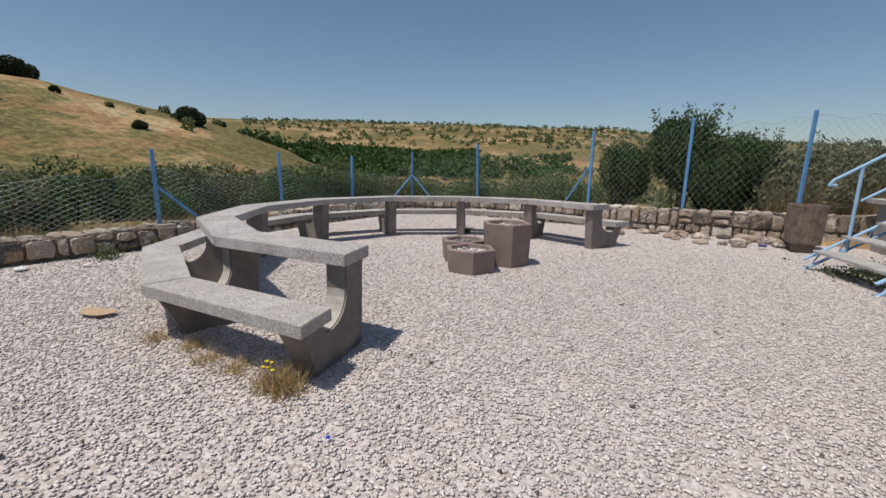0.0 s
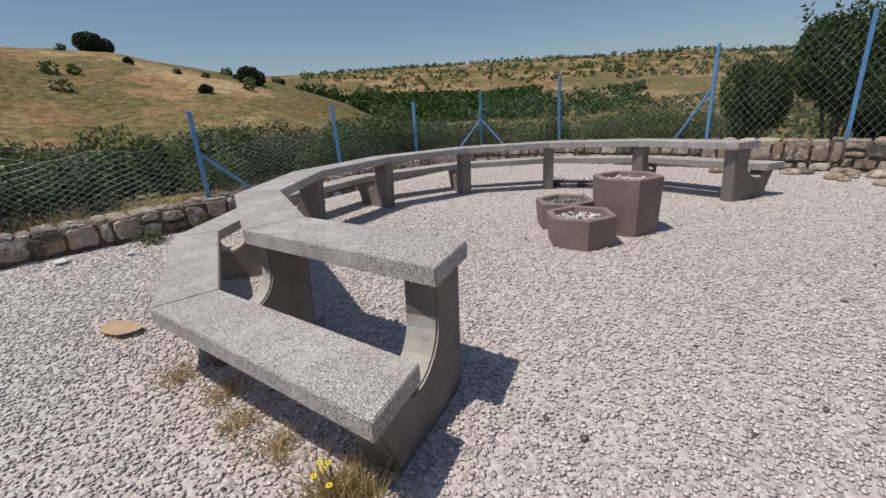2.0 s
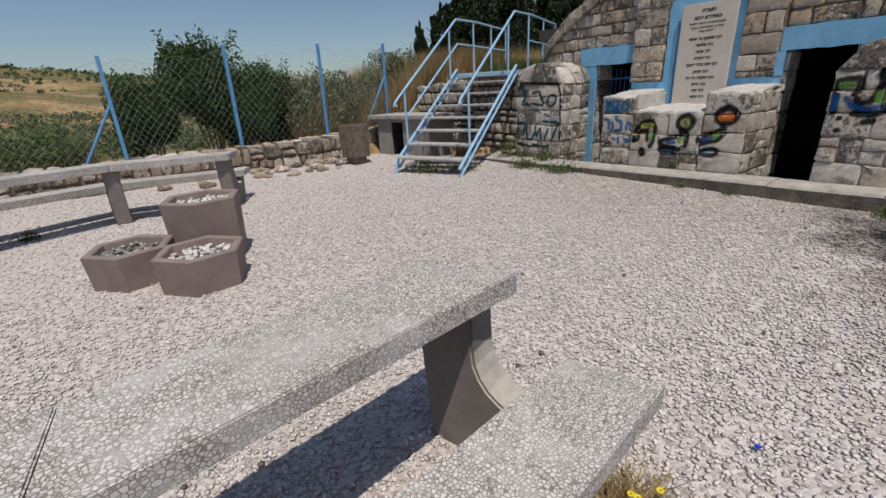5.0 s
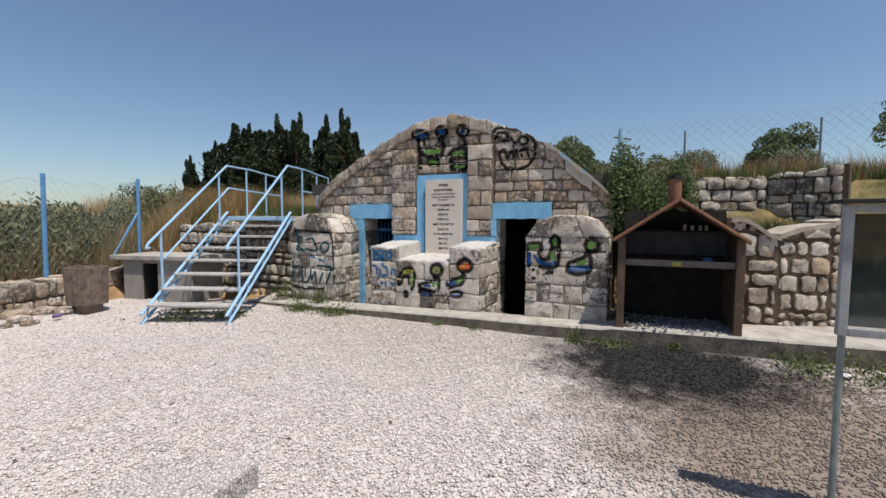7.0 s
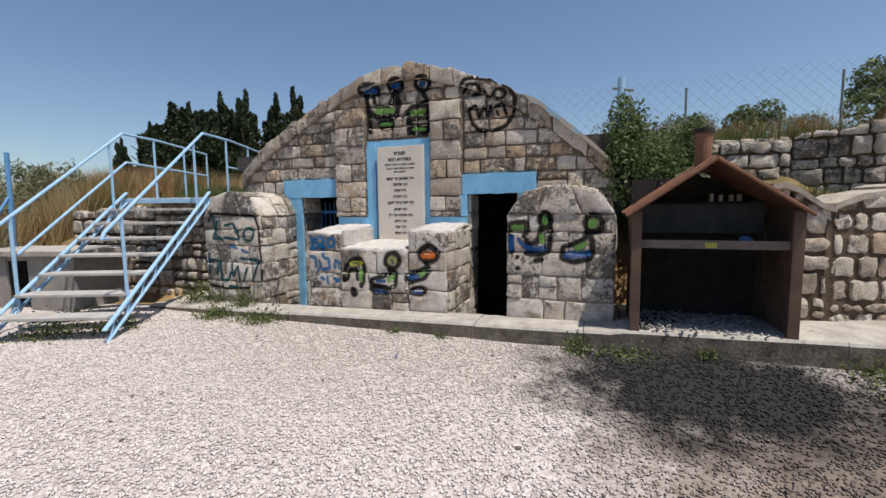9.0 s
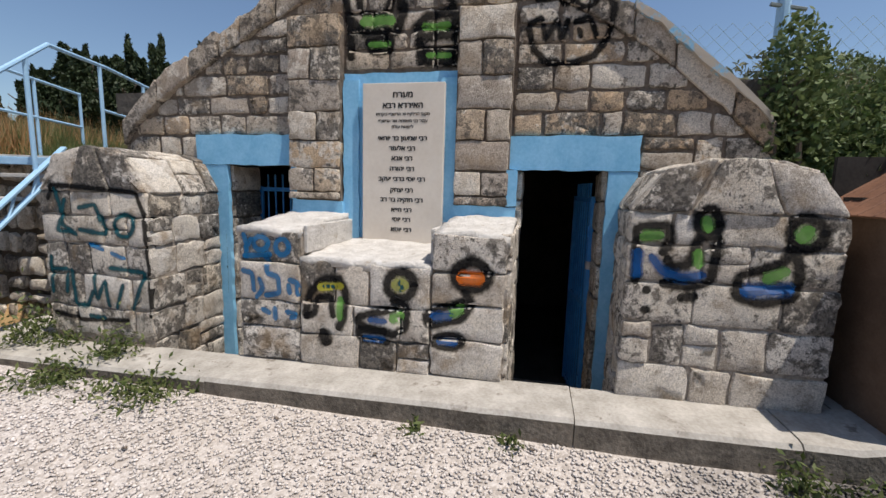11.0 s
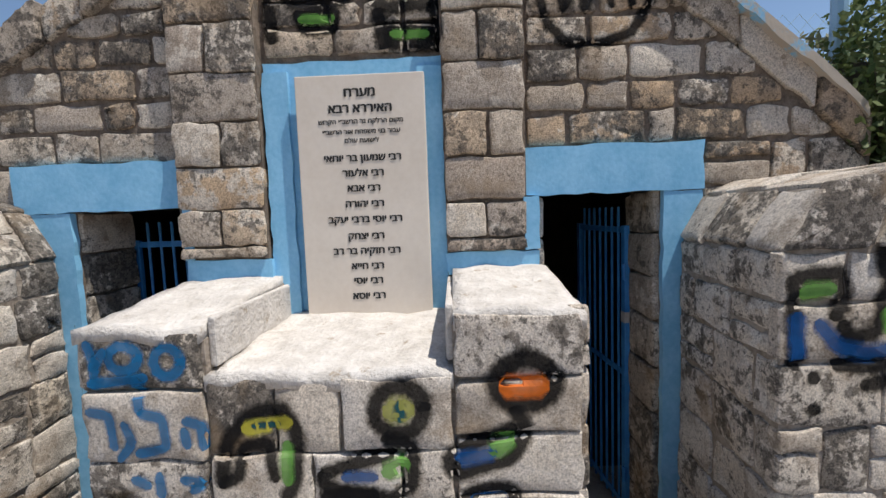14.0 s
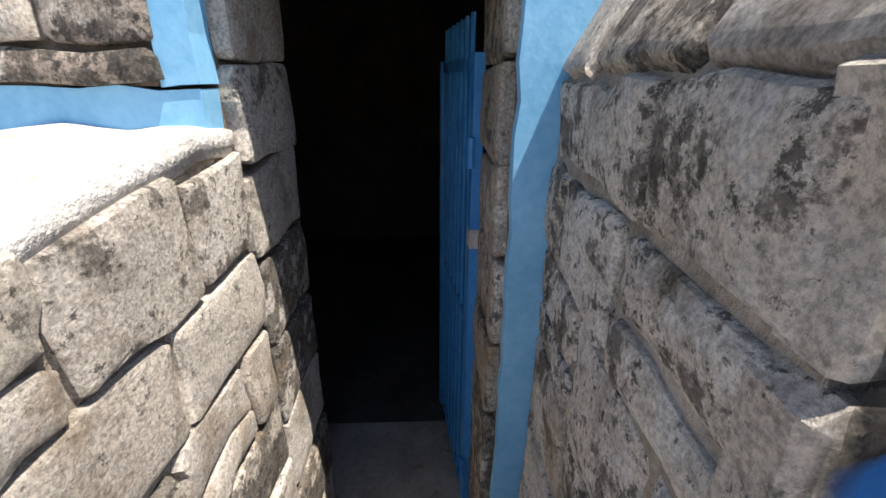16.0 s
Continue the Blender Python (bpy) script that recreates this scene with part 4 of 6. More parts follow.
# ---- the steel stairs ----
stairs = thing("steel_stairs", "pale-blue painted steel stairs with pipe handrails up to the terrace", "stairs", (2.33, 6.93, 0.07))
stairs.rotation_euler = (0, 0, radians(22))
WID, RUN, RISE = 1.33, 2.5, 1.62
slope = math.atan2(RISE, RUN)
for b in (0.0, WID):
    bm = bmesh.new()
    for dz in (0.06, -0.09):
        block(bm, (math.hypot(RUN, RISE), 0.05, 0.022), Matrix.Translation((RUN / 2 - dz * math.sin(slope) * 0, b, RISE / 2 + dz + 0.02)) @ Matrix.Rotation(-slope, 4, "Y"), 0.004)
    for i in range(9):
        a = RUN * (i + 0.3) / 9
        tube(bm, (a, b, RISE * a / RUN - 0.07), (a + 0.1, b, RISE * (a + 0.1) / RUN + 0.07), 0.012, 6)
    part("stringer", bm, PALE_BLUE_STEEL, stairs)
for i in range(7):
    a, z = RUN * (i + 0.55) / 7.6, RISE * (i + 1) / 8.0
    part("tread", box((0.27, WID - 0.06, 0.035), pose(a + 0.02, WID / 2, z), 0.006), TREAD, stairs)
part("landing", box((2.2, WID + 0.05, 0.05), pose(RUN + 1.1, WID / 2, RISE - 0.03), 0.006), TREAD, stairs)
part("landing_beam", box((0.05, WID + 0.1, 0.075), pose(RUN + 0.0, WID / 2, RISE - 0.06), 0.006), PALE_BLUE_STEEL, stairs)


def rail_z(a):
    return RISE * a / RUN + 1.05


for b in (0.03, WID - 0.03):
    pts = [(0.20, b, rail_z(0.2) - 0.09), (0.12, b, rail_z(0.12) - 0.04), (0.16, b, rail_z(0.16)), (RUN - 0.05, b, rail_z(RUN - 0.05)), (RUN + 0.9, b, RISE + 1.05), (RUN + 2.6, b, RISE + 1.02)]
    part("handrail", pipe(pts, 0.021), PALE_BLUE_STEEL, stairs)
    if b > 0.5:
        part("mid_rail", pipe([(0.5, b, rail_z(0.5) - 0.48), (RUN, b, rail_z(RUN) - 0.48), (RUN + 2.6, b, RISE + 0.55)], 0.018), PALE_BLUE_STEEL, stairs)
    else:
        part("mid_rail", pipe([(RUN + 0.75, b, RISE + 0.56), (RUN + 2.6, b, RISE + 0.55)], 0.018), PALE_BLUE_STEEL, stairs)
    for a in (0.45, RUN - 0.35, RUN + 0.75, RUN + 1.7, RUN + 2.6):
        z0 = RISE * min(1, a / RUN) - 0.08
        part("post", bar((a, b, z0), (a, b, rail_z(a) if a < RUN else RISE + 1.04), 0.02), PALE_BLUE_STEEL, stairs)

# ---- the stump-shaped bin and the concrete hearth ----
STUMP = plain("brown_stump_concrete", (0.10, 0.075, 0.06), (0.26, 0.20, 0.16), 9, 0.9, 0.9, 0.02, 45)
bin_ = thing("stump_bin", "square concrete litter bin cast like a tree stump", "litter bin", (1.92, 9.78, 0.06))
bm = bmesh.new()
n = 40
g = []
for z, s in ((0.10, 0.93), (0.12, 0.96), (0.35, 1.0), (0.62, 1.03), (0.72, 1.04), (0.745, 1.02), (0.745, 0.86), (0.66, 0.82)):
    row = []
    for i in range(n):
        t = 2 * math.pi * i / n
        q = 0.225 / max(abs(math.cos(t)), abs(math.sin(t))) ** 0.86
        groove = 1 - 0.022 * (math.sin(i * 2.7) > 0.2) - 0.01 * rng.random()
        row.append(bm.verts.new((q * s * groove * math.cos(t + 0.2), q * s * groove * math.sin(t + 0.2), z)))
    g.append(row)
for a, b in zip(g, g[1:]):
    for i in range(n):
        bm.faces.new((a[i], a[(i + 1) % n], b[(i + 1) % n], b[i]))
bm.faces.new(g[0][::-1])
bm.faces.new(g[-1])
part("body", bm, STUMP, bin_)
part("foot", box((0.3, 0.3, 0.14), pose(0, 0, 0.04, 0, 0, 10), 0.01), STUMP, bin_)

hearth = thing("concrete_hearth", "low concrete block hearth with a slab top and a square opening", "hearth", (2.85, 10.55, 0.0))
hearth.rotation_euler = (0, 0, radians(-76))
GREY = plain("grey_block", (0.22, 0.205, 0.19), (0.34, 0.315, 0.29), 6, 0.9, 0.4, 0.005, 80)
for size, at in (((0.42, 0.85, 0.82), (0.29, 0.43, 0.41)), ((0.75, 0.85, 0.82), (1.23, 0.43, 0.41)), ((0.3, 0.06, 0.82), (0.65, 0.8, 0.41)), ((0.4, 0.8, 0.06), (0.65, 0.43, 0.785))):
    part("side", box(size, pose(*at), 0.008), SOOT_SHADE if size[1] < 0.1 else GREY, hearth)
# near-black lining and back paint the shade inside the opening
for x in (0.508, 0.847):
    part("sooted_lining", box((0.012, 0.72, 0.74), pose(x, 0.40, 0.385)), SOOT_SHADE, hearth)
part("top_slab", box((1.95, 1.0, 0.085), pose(0.82, 0.43, 0.865), 0.012), KERB, hearth)

# ---- the grill shed ----
shed = thing("grill_shed", "rusty sheet-metal barbecue shed with a pitched roof, sooted inside", "barbecue", (3.6, 0.89, 0.27))
for y in (0.61, -0.63):
    part("side_wall", box((0.86, 0.03, 1.16), pose(0.43, y, 0.57), 0.003), RUST_DARK, shed)
    part("front_post", box((0.05, 0.085, 1.14), pose(0.0, y * 0.99, 0.565), 0.004), RUST_DARK, shed)
part("back_wall", box((0.03, 1.2, 1.5), pose(0.84, 0, 0.72)), SOOT_SHADE, shed)
bm = bmesh.new()
prism(bm, [(-0.6, 1.10), (0.6, 1.10), (0.0, 1.53)], facing((0.85, 0, 0), (-1, 0, 0)), 0.0, 0.03)
part("back_gable", bm, SOOT_SHADE, shed)
for s in (1, -1):
    a, b = Vector((0, 0, 1.60)), Vector((0, s * 0.70, 1.115))
    d = b - a
    bm = box((0.98, d.length, 0.012), Matrix.Translation((a + b) / 2 + Vector((0.40, 0, 0))) @ Matrix.Rotation(math.atan2(d.z, d.y), 4, "X"))
    sheet = part("roof_sheet", bm, RUST, shed)
    for i in range(8):
        x = -0.06 + 0.12 * i
        part("rib", bar(a + Vector((x, 0, 0.006)), b + Vector((x, 0, 0.006)), 0.007, 5), RUST, sheet)
    part("roof_edge", bar(a + Vector((-0.09, 0, -0.02)), b + Vector((-0.09, 0, -0.02)), 0.016, 6), RUST, shed)
part("chimney", bar((0.32, 0.03, 1.5), (0.32, 0.03, 1.86), 0.072, 14), RUST, shed)
part("chimney_cap", bar((0.32, 0.03, 1.85), (0.32, 0.03, 1.895), 0.085, 14), SOOT_SHADE, shed)
part("shelf", box((0.5, 1.2, 0.02), pose(0.28, 0, 0.80)), SOOT_SHADE, shed)
part("shelf_board", box((0.025, 1.16, 0.075), pose(0.03, 0, 0.835), 0.004), plain("old_board", (0.16, 0.12, 0.10), (0.26, 0.20, 0.17), 8, 0.85, 0.3), shed)
part("upper_panel", box((0.02, 1.18, 0.30), pose(0.7, 0, 1.05)), plain("grey_steel_panel", (0.06, 0.065, 0.075), (0.11, 0.115, 0.125), 5, 0.6, 0.2), shed)
part("upper_ledge", box((0.16, 1.18, 0.02), pose(0.66, 0, 1.21)), SOOT_SHADE, shed)
part("label_plate", box((0.006, 0.09, 0.045), pose(0.012, 0.0, 0.83)), plain("yellow_label", (0.45, 0.40, 0.06), (0.55, 0.5, 0.1), 20, 0.6, 0), shed)
part("hearth_floor", box((0.84, 1.2, 0.05), pose(0.43, 0, 0.0)), SOOT_SHADE, shed)
TIN = plain("tin_can", (0.35, 0.33, 0.32), (0.6, 0.58, 0.56), 20, 0.4, 0, metal=0.6)
for y in (-0.12, -0.2, -0.29, -0.36):
    cup = thing("tin_cup", "small pale tin cup on the sooted ledge", "cup", (4.24, 0.89 + y, 1.49), "cups on the ledge")
    part("cup", bar((0, 0, 0), (0, 0, 0.07 + rng.uniform(-0.01, 0.015)), 0.024, 10), TIN, cup)
for i, (y, r) in enumerate(((0.45, 0.05), (0.3, 0.035), (0.05, 0.04), (-0.2, 0.045), (-0.36, 0.06), (-0.45, 0.03))):
    junk = thing("kitchen_rag" if i % 2 else "burnt_pot", "sooty kitchen leftover on the grill shelf", "utensil", (3.78 + 0.05 * i, 0.89 + y, 1.083), "things on the grill shelf")
    bm = bmesh.new()
    bmesh.ops.create_icosphere(bm, subdivisions=2, radius=r, matrix=Matrix.Translation((0, 0, r * 0.6)) @ Matrix.Diagonal((1.1, 1, 0.75, 1)))
    for v in bm.verts:
        v.co *= 1 + 0.2 * wave(v.co.x * 30, v.co.y * 30, 1.0, i)
        v.co.z = max(v.co.z, 0)
    part("body", bm, BLUE_STEEL if i == 4 else SOOT_SHADE, junk)
ASH = plain("ash", (0.05, 0.05, 0.05), (0.45, 0.44, 0.43), 25, 0.95, 0.3, 0.003, 200, vary=0.5, island=True)
bm = bmesh.new()
for i in range(700):
    s = rng.uniform(0.008, 0.024)
    bmesh.ops.create_icosphere(bm, subdivisions=1, radius=s, matrix=pose(rng.uniform(3.55, 4.38), rng.uniform(0.32, 1.46), 0.30 + rng.uniform(0, 0.03), rng.uniform(0, 90), 0, rng.uniform(0, 360)) @ Matrix.Diagonal((1, 0.7, 0.5, 1)))
tagged(part("ash_heap", bm, ASH), "grey ash and charcoal bits under the grill", "ash", kind="stuff")

# ---- the notice case ----
notice = thing("notice_case", "glazed aluminium notice case on two steel posts", "notice board", (0.66, 0.36, 0.0))
for y in (0.0, -1.15):
    part("post", bar((0, y, -0.1), (0, y, 1.68), 0.0165, 10), GALV, notice)
FRAME = plain("aluminium_frame", (0.28, 0.29, 0.30), (0.40, 0.41, 0.42), 9, 0.45, 0.1, 0.001, metal=0.3)
for size, at in (((0.045, 0.04, 0.65), (-0.03, 0.015, 1.36)), ((0.045, 0.04, 0.65), (-0.03, -1.165, 1.36)), ((0.045, 1.14, 0.04), (-0.03, -0.575, 1.055)), ((0.045, 1.14, 0.04), (-0.03, -0.575, 1.665))):
    part("frame", box(size, pose(*at), 0.005), FRAME, notice)
part("hood", box((0.12, 1.28, 0.02), pose(-0.04, -0.575, 1.70), 0.004), INK, notice)
part("back_panel", box((0.015, 1.14, 0.56), pose(-0.0, -0.575, 1.36)), plain("dark_board", (0.03, 0.05, 0.05), (0.06, 0.09, 0.085), 6, 0.8, 0), notice)
glass, gnt, gb = nodes_of("case_glass")
gb.inputs["Roughness"].default_value, gb.inputs["Transmission Weight"].default_value, gb.inputs["IOR"].default_value = 0.03, 1.0, 1.45
pane = part("pane", box((0.005, 1.14, 0.56), pose(-0.045, -0.575, 1.36)), glass, notice)
pane.visible_shadow = False


# ---- gates ----
def gate(at, turn, w, h, label):
    ob = thing("gate", label, "gate", at)
    ob.rotation_euler = (0, 0, radians(turn))
    for x in (0.0, w):
        part("stile", box((0.05, 0.035, h), pose(x, 0, h / 2), 0.004), GATE_BLUE, ob)
    for z in (0.05, h * 0.5, h - 0.03):
        part("rail", box((w - 0.05, 0.012, 0.04), pose(w / 2, 0.0, z), 0.003), GATE_BLUE, ob)
    for i in range(1, 8):
        part("bar", bar((w * i / 8, 0, -0.0), (w * i / 8, 0, h + 0.12), 0.009, 6), GATE_BLUE, ob)
    for z in (0.25, h - 0.35):
        part("hinge", bar((-0.02, 0.02, z), (-0.02, 0.02, z + 0.1), 0.014, 8), GATE_BLUE, ob)
    return ob


gate((5.16, 2.84, -0.53), 6, 0.74, 1.97, "blue barred steel gate standing open into the cave")
part("white_patch", box((0.052, 0.037, 0.07), pose(0, 0, 1.37)), LIMEWASH, bpy.data.objects["gate"])
gate((5.25, 6.13, -0.53), -90, 0.68, 1.98, "blue barred steel gate, shut across the doorway")
# stone linings of the two doorways
for y0, y1, tag in ((3.44, 3.475, -1), (2.79, 2.825, 1), (6.10, 6.132, -1), (5.44, 5.47, 1)):
    jm = facing((0, y0 if tag < 0 else y1, 0), (0, tag, 0))
    us = sorted((jm.inverted() @ Vector((x, 0, 0))).x for x in (4.80, 5.22))
    masonry(jm, [-0.58, -0.25, 0.05, 0.35, 0.62, 0.9, 1.15, 1.4, 1.64], us[0], us[1], (0.3, 0.5), -0.002, PALE_RUBBLE if tag > 0 else WHITE_STONE, front, gap=0.012)

# ---- the fence ----
fence = thing("chain_link_fence", "sagging green chain-link fence on blue steel posts", "fence", (-6.28, 3.46, 0.3))
FO = Vector((-6.28, 3.46, 0.3))
POSTS = [((-6.22, -3.6, 0.3), 1.5, 0), ((-6.22, -1.2, 0.3), 1.5, 0), ((-6.22, 1.1, 0.3), 1.5, 0), ((-6.24, 3.44, 0.3), 1.51, 1), ((-6.66, 5.86, 0.32), 1.55, 0), ((-6.84, 8.0, 0.3), 1.53, 0), ((-7.0, 10.5, 0.2), 1.70, 2), ((-5.0, 10.83, 0.4), 1.92, 0), ((-1.91, 10.75, 0.45), 2.15, 3), ((0.02, 10.88, 0.45), 2.36, 0), ((1.93, 11.04, 0.48), 2.42, 0), ((3.75, 11.41, 0.8), 2.5, 3)]
tops = []
for (x, y, z), top, strut in POSTS:
    lx, ly = rng.uniform(-0.05, 0.05), rng.uniform(-0.05, 0.05)
    a, b = Vector((x - lx, y - ly, z - 0.2)) - FO, Vector((x, y, top)) - FO
    tops.append((a, b))
    bm = bmesh.new()
    q = (b - a).to_track_quat("Z", "Y").to_matrix().to_4x4()
    block(bm, (0.055, 0.055, (b - a).length), Matrix.Translation((a + b) / 2) @ q, 0.008)
    part("post", bm, BLUE_STEEL, fence)
    ends = {1: [(0.1, 0.75)], 2: [(-0.3, -0.85), (0.85, 0.15)], 3: [(-0.62, -0.05)], 0: []}[strut]
    for ex, ey in ends:
        part("strut", bar(a.lerp(b, 0.62), Vector((x + ex, y + ey, z - 0.05)) - FO, 0.022, 8), BLUE_STEEL, fence)
wv, wf = [], []


def wire(a, b, r=0.0016):
    d = (b - a).normalized()
    s = d.cross(Vector((0.3, 0.5, 0.8))).normalized() * r
    t = d.cross(s).normalized() * r
    k = len(wv)
    for p in (a, b):
        wv.extend((p + s, p - 0.5 * s + 0.87 * t, p - 0.5 * s - 0.87 * t))
    wf.extend(((k, k + 1, k + 4, k + 3), (k + 1, k + 2, k + 5, k + 4), (k + 2, k, k + 3, k + 5)))


for i, ((a0, b0), (a1, b1)) in enumerate(zip(tops, tops[1:])):
    sag = (0.10, 0.10, 0.12, 0.16, 0.22, 0.26, 0.2, 0.12, 0.04, 0.05, 0.05)[i]
    drop = 0.30 if i < 6 else 0.12
    n = max(4, int((a1 - a0).length / 0.062))
    rows_ = 22
    def at(u, v):
        lo, hi = a0.lerp(a1, u) + Vector((0, 0, 0.24)), b0.lerp(b1, u) - Vector((0, 0, drop))
        hi = hi - Vector((0, 0, sag * math.sin(math.pi * u) + 0.05 * math.sin(17 * u + i)))
        p = lo.lerp(hi, v)
        return p + Vector((0.05 * math.sin(5 * u + 3 * v + i), 0.05 * math.cos(6 * u + 2 * v), 0))
    for c in range(n):
        for r_ in range(rows_):
            s = 1 if (c + r_) % 2 else -1
            p0, p1 = at(c / n, (r_ + (s < 0)) / rows_), at((c + 1) / n, (r_ + (s > 0)) / rows_)
            wire(p0, p1)
    for c in range(12):
        wire(at(c / 12, 1.0), at((c + 1) / 12, 1.0), 0.002)
tagged(raw("wire_mesh", wv, wf, WIRE, fence), kind="stuff")

upper_fence = thing("terrace_fence", "wire fence on thin steel posts along the upper terrace", "fence", (7.5, -1.0, 2.2))
UO = Vector((7.5, -1.0, 2.2))
wv, wf = [], []
line = [Vector(p) - UO for p in ((6.8, 3.0, 2.25), (6.9, 0.6, 2.3), (7.1, -1.4, 2.4), (7.3, -3.4, 2.5), (7.4, -6.0, 2.6), (7.4, -9.0, 2.7))]
for p in line:
    part("post", bar(p - Vector((0, 0, 0.2)), p + Vector((0, 0, 0.95)), 0.018, 8), GALV, upper_fence)
for p, q in zip(line, line[1:]):
    n = int((q - p).length / 0.085)
    for c in range(n):
        for r_ in range(13):
            s = 1 if (c + r_) % 2 else -1
            wire(p.lerp(q, c / n) + Vector((0, 0, 0.085 * (r_ + (s < 0)))), p.lerp(q, (c + 1) / n) + Vector((0, 0, 0.085 * (r_ + (s > 0)))), 0.002)
tagged(raw("wire_mesh", wv, wf, WIRE, upper_fence), kind="stuff")
pole = thing("blue_pole", "blue steel pole with a clamp beside the vault", "pole", (5.09, 1.60, 1.3))
part("shaft", bar((0, 0, 0), (0, 0, 1.72), 0.045, 10), PALE_BLUE_STEEL, pole)
part("clamp", bar((-0.02, -0.14, 1.55), (-0.02, 0.1, 1.60), 0.016, 6), GALV, pole)


# ---- plants ----
GREEN = leaf_mat("shrub_leaf", (0.055, 0.095, 0.028), (0.17, 0.21, 0.085))
BUSH = leaf_mat("bush_leaf", (0.030, 0.058, 0.018), (0.105, 0.15, 0.05))
SCRUB = leaf_mat("scrub_leaf", (0.065, 0.095, 0.038), (0.18, 0.20, 0.10))
DULL = leaf_mat("grey_green_leaf", (0.10, 0.12, 0.06), (0.28, 0.27, 0.16))
PINE = leaf_mat("cypress_leaf", (0.018, 0.032, 0.014), (0.045, 0.065, 0.028), 0.1)
OLIVE = leaf_mat("pine_leaf", (0.075, 0.105, 0.038), (0.18, 0.21, 0.09))
STRAW = leaf_mat("dry_grass_blade", (0.36, 0.25, 0.11), (0.58, 0.46, 0.26))
HAY = leaf_mat("rusty_grass_blade", (0.30, 0.15, 0.06), (0.50, 0.33, 0.16))
WEED = leaf_mat("weed_leaf", (0.06, 0.09, 0.026), (0.17, 0.19, 0.07))
BARK = plain("bark", (0.09, 0.07, 0.055), (0.17, 0.14, 0.11), 12, 0.95, 0.6, 0.01)
ORCHARD = leaf_mat("orchard_leaf", (0.035, 0.075, 0.015), (0.085, 0.14, 0.035))
YELLOW = plain("yellow_petal", (0.65, 0.50, 0.02), (0.8, 0.65, 0.05), 30, 0.7, 0)
nr = np.random.RandomState(11)


def leaves(centres, size, slim=0.45, up=0.3):
    """Pointed leaf blades about the centres: vertex and face arrays."""
    n = len(centres)
    d = nr.normal(size=(n, 3))
    d[:, 2] += up
    d /= np.linalg.norm(d, axis=1)[:, None]
    s = np.cross(d, nr.normal(size=(n, 3)))
    s /= np.linalg.norm(s, axis=1)[:, None]
    l = size * nr.uniform(0.6, 1.4, (n, 1))
    v = np.stack([centres - d * l * 0.5, centres + s * l * slim * 0.5, centres + d * l * 0.5, centres - s * l * slim * 0.5], 1).reshape(-1, 3)
    return v, np.arange(4 * n).reshape(-1, 4)


def quick(name, v, f, material, parent=None):
    me = bpy.data.meshes.new(name)
    me.vertices.add(len(v))
    me.vertices.foreach_set("co", np.asarray(v, np.float32).ravel())
    k = f.shape[1]
    me.loops.add(f.size)
    me.loops.foreach_set("vertex_index", f.astype(np.int32).ravel())
    me.polygons.add(len(f))
    me.polygons.foreach_set("loop_start", np.arange(0, f.size, k, dtype=np.int32))
    me.update(calc_edges=True)
    me.validate()
    me.materials.append(material)
    ob = new(name, me)
    ob.parent = parent
    return ob


def cloud(n, lobes):
    """Points near the skins of several lobes (x, y, z, rx, rz)."""
    out = []
    for x, y, z, rx, rz in lobes:
        k = n // len(lobes)
        d = nr.normal(size=(k, 3))
        d /= np.linalg.norm(d, axis=1)[:, None]
        r = nr.uniform(0.35, 1.05, (k, 1)) ** 0.5
        out.append(np.array([x, y, z]) + d * r * np.array([rx, rx, rz]))
    return np.concatenate(out)


def shrub(name, label, material, r, h, n, leaf, slim=0.4, up=0.3, spikes=0):
    ob = thing(name, label, "shrub")
    lobes = [(nr.uniform(-0.55, 0.55) * r, nr.uniform(-0.55, 0.55) * r, h * nr.uniform(0.3, 0.72), r * nr.uniform(0.3, 0.55), h * nr.uniform(0.22, 0.36)) for _ in range(9)]
    c = cloud(n, lobes)
    for i in range(spikes):
        x, y = nr.uniform(-0.6, 0.6, 2) * r
        t = nr.uniform(0, 1, 60)[:, None]
        c = np.concatenate([c, np.array([x, y, h * 0.6]) + t * np.array([nr.uniform(-0.1, 0.1), nr.uniform(-0.1, 0.1), h * nr.uniform(0.3, 0.5)]) + nr.normal(size=(60, 3)) * 0.04])
    v, f = leaves(c, leaf, slim, up)
    tagged(quick("foliage", v, f, material, ob), kind="stuff")
    bm = bmesh.new()
    for x, y, z, rx, rz in lobes:
        tube(bm, (x * 0.2, y * 0.2, -0.25), (x, y, z), 0.018, 5)
    part("stem", bm, BARK, ob)
    return ob


def spread(src, places):
    for x, y, s, turn in places:
        copy_thing(src, Matrix.Translation((x, y, land(x, y) - 0.05)) @ Matrix.Rotation(turn, 4, "Z") @ Matrix.Scale(s, 4))


def placed(ob, x, y, z, s=1.0, turn=0.0):
    ob.matrix_basis = Matrix.Translation((x, y, z)) @ Matrix.Rotation(turn, 4, "Z") @ Matrix.Scale(s, 4)
    return ob


kinds = [shrub("shrub", "dusty green shrub in the gully beyond the fence", m, 1.0, 1.5, 2100, 0.105) for m in (GREEN, DULL, GREEN)]
for ob in kinds:
    tagged(ob, group="gully shrubs")
first = {0: 1, 1: 1, 2: 1}
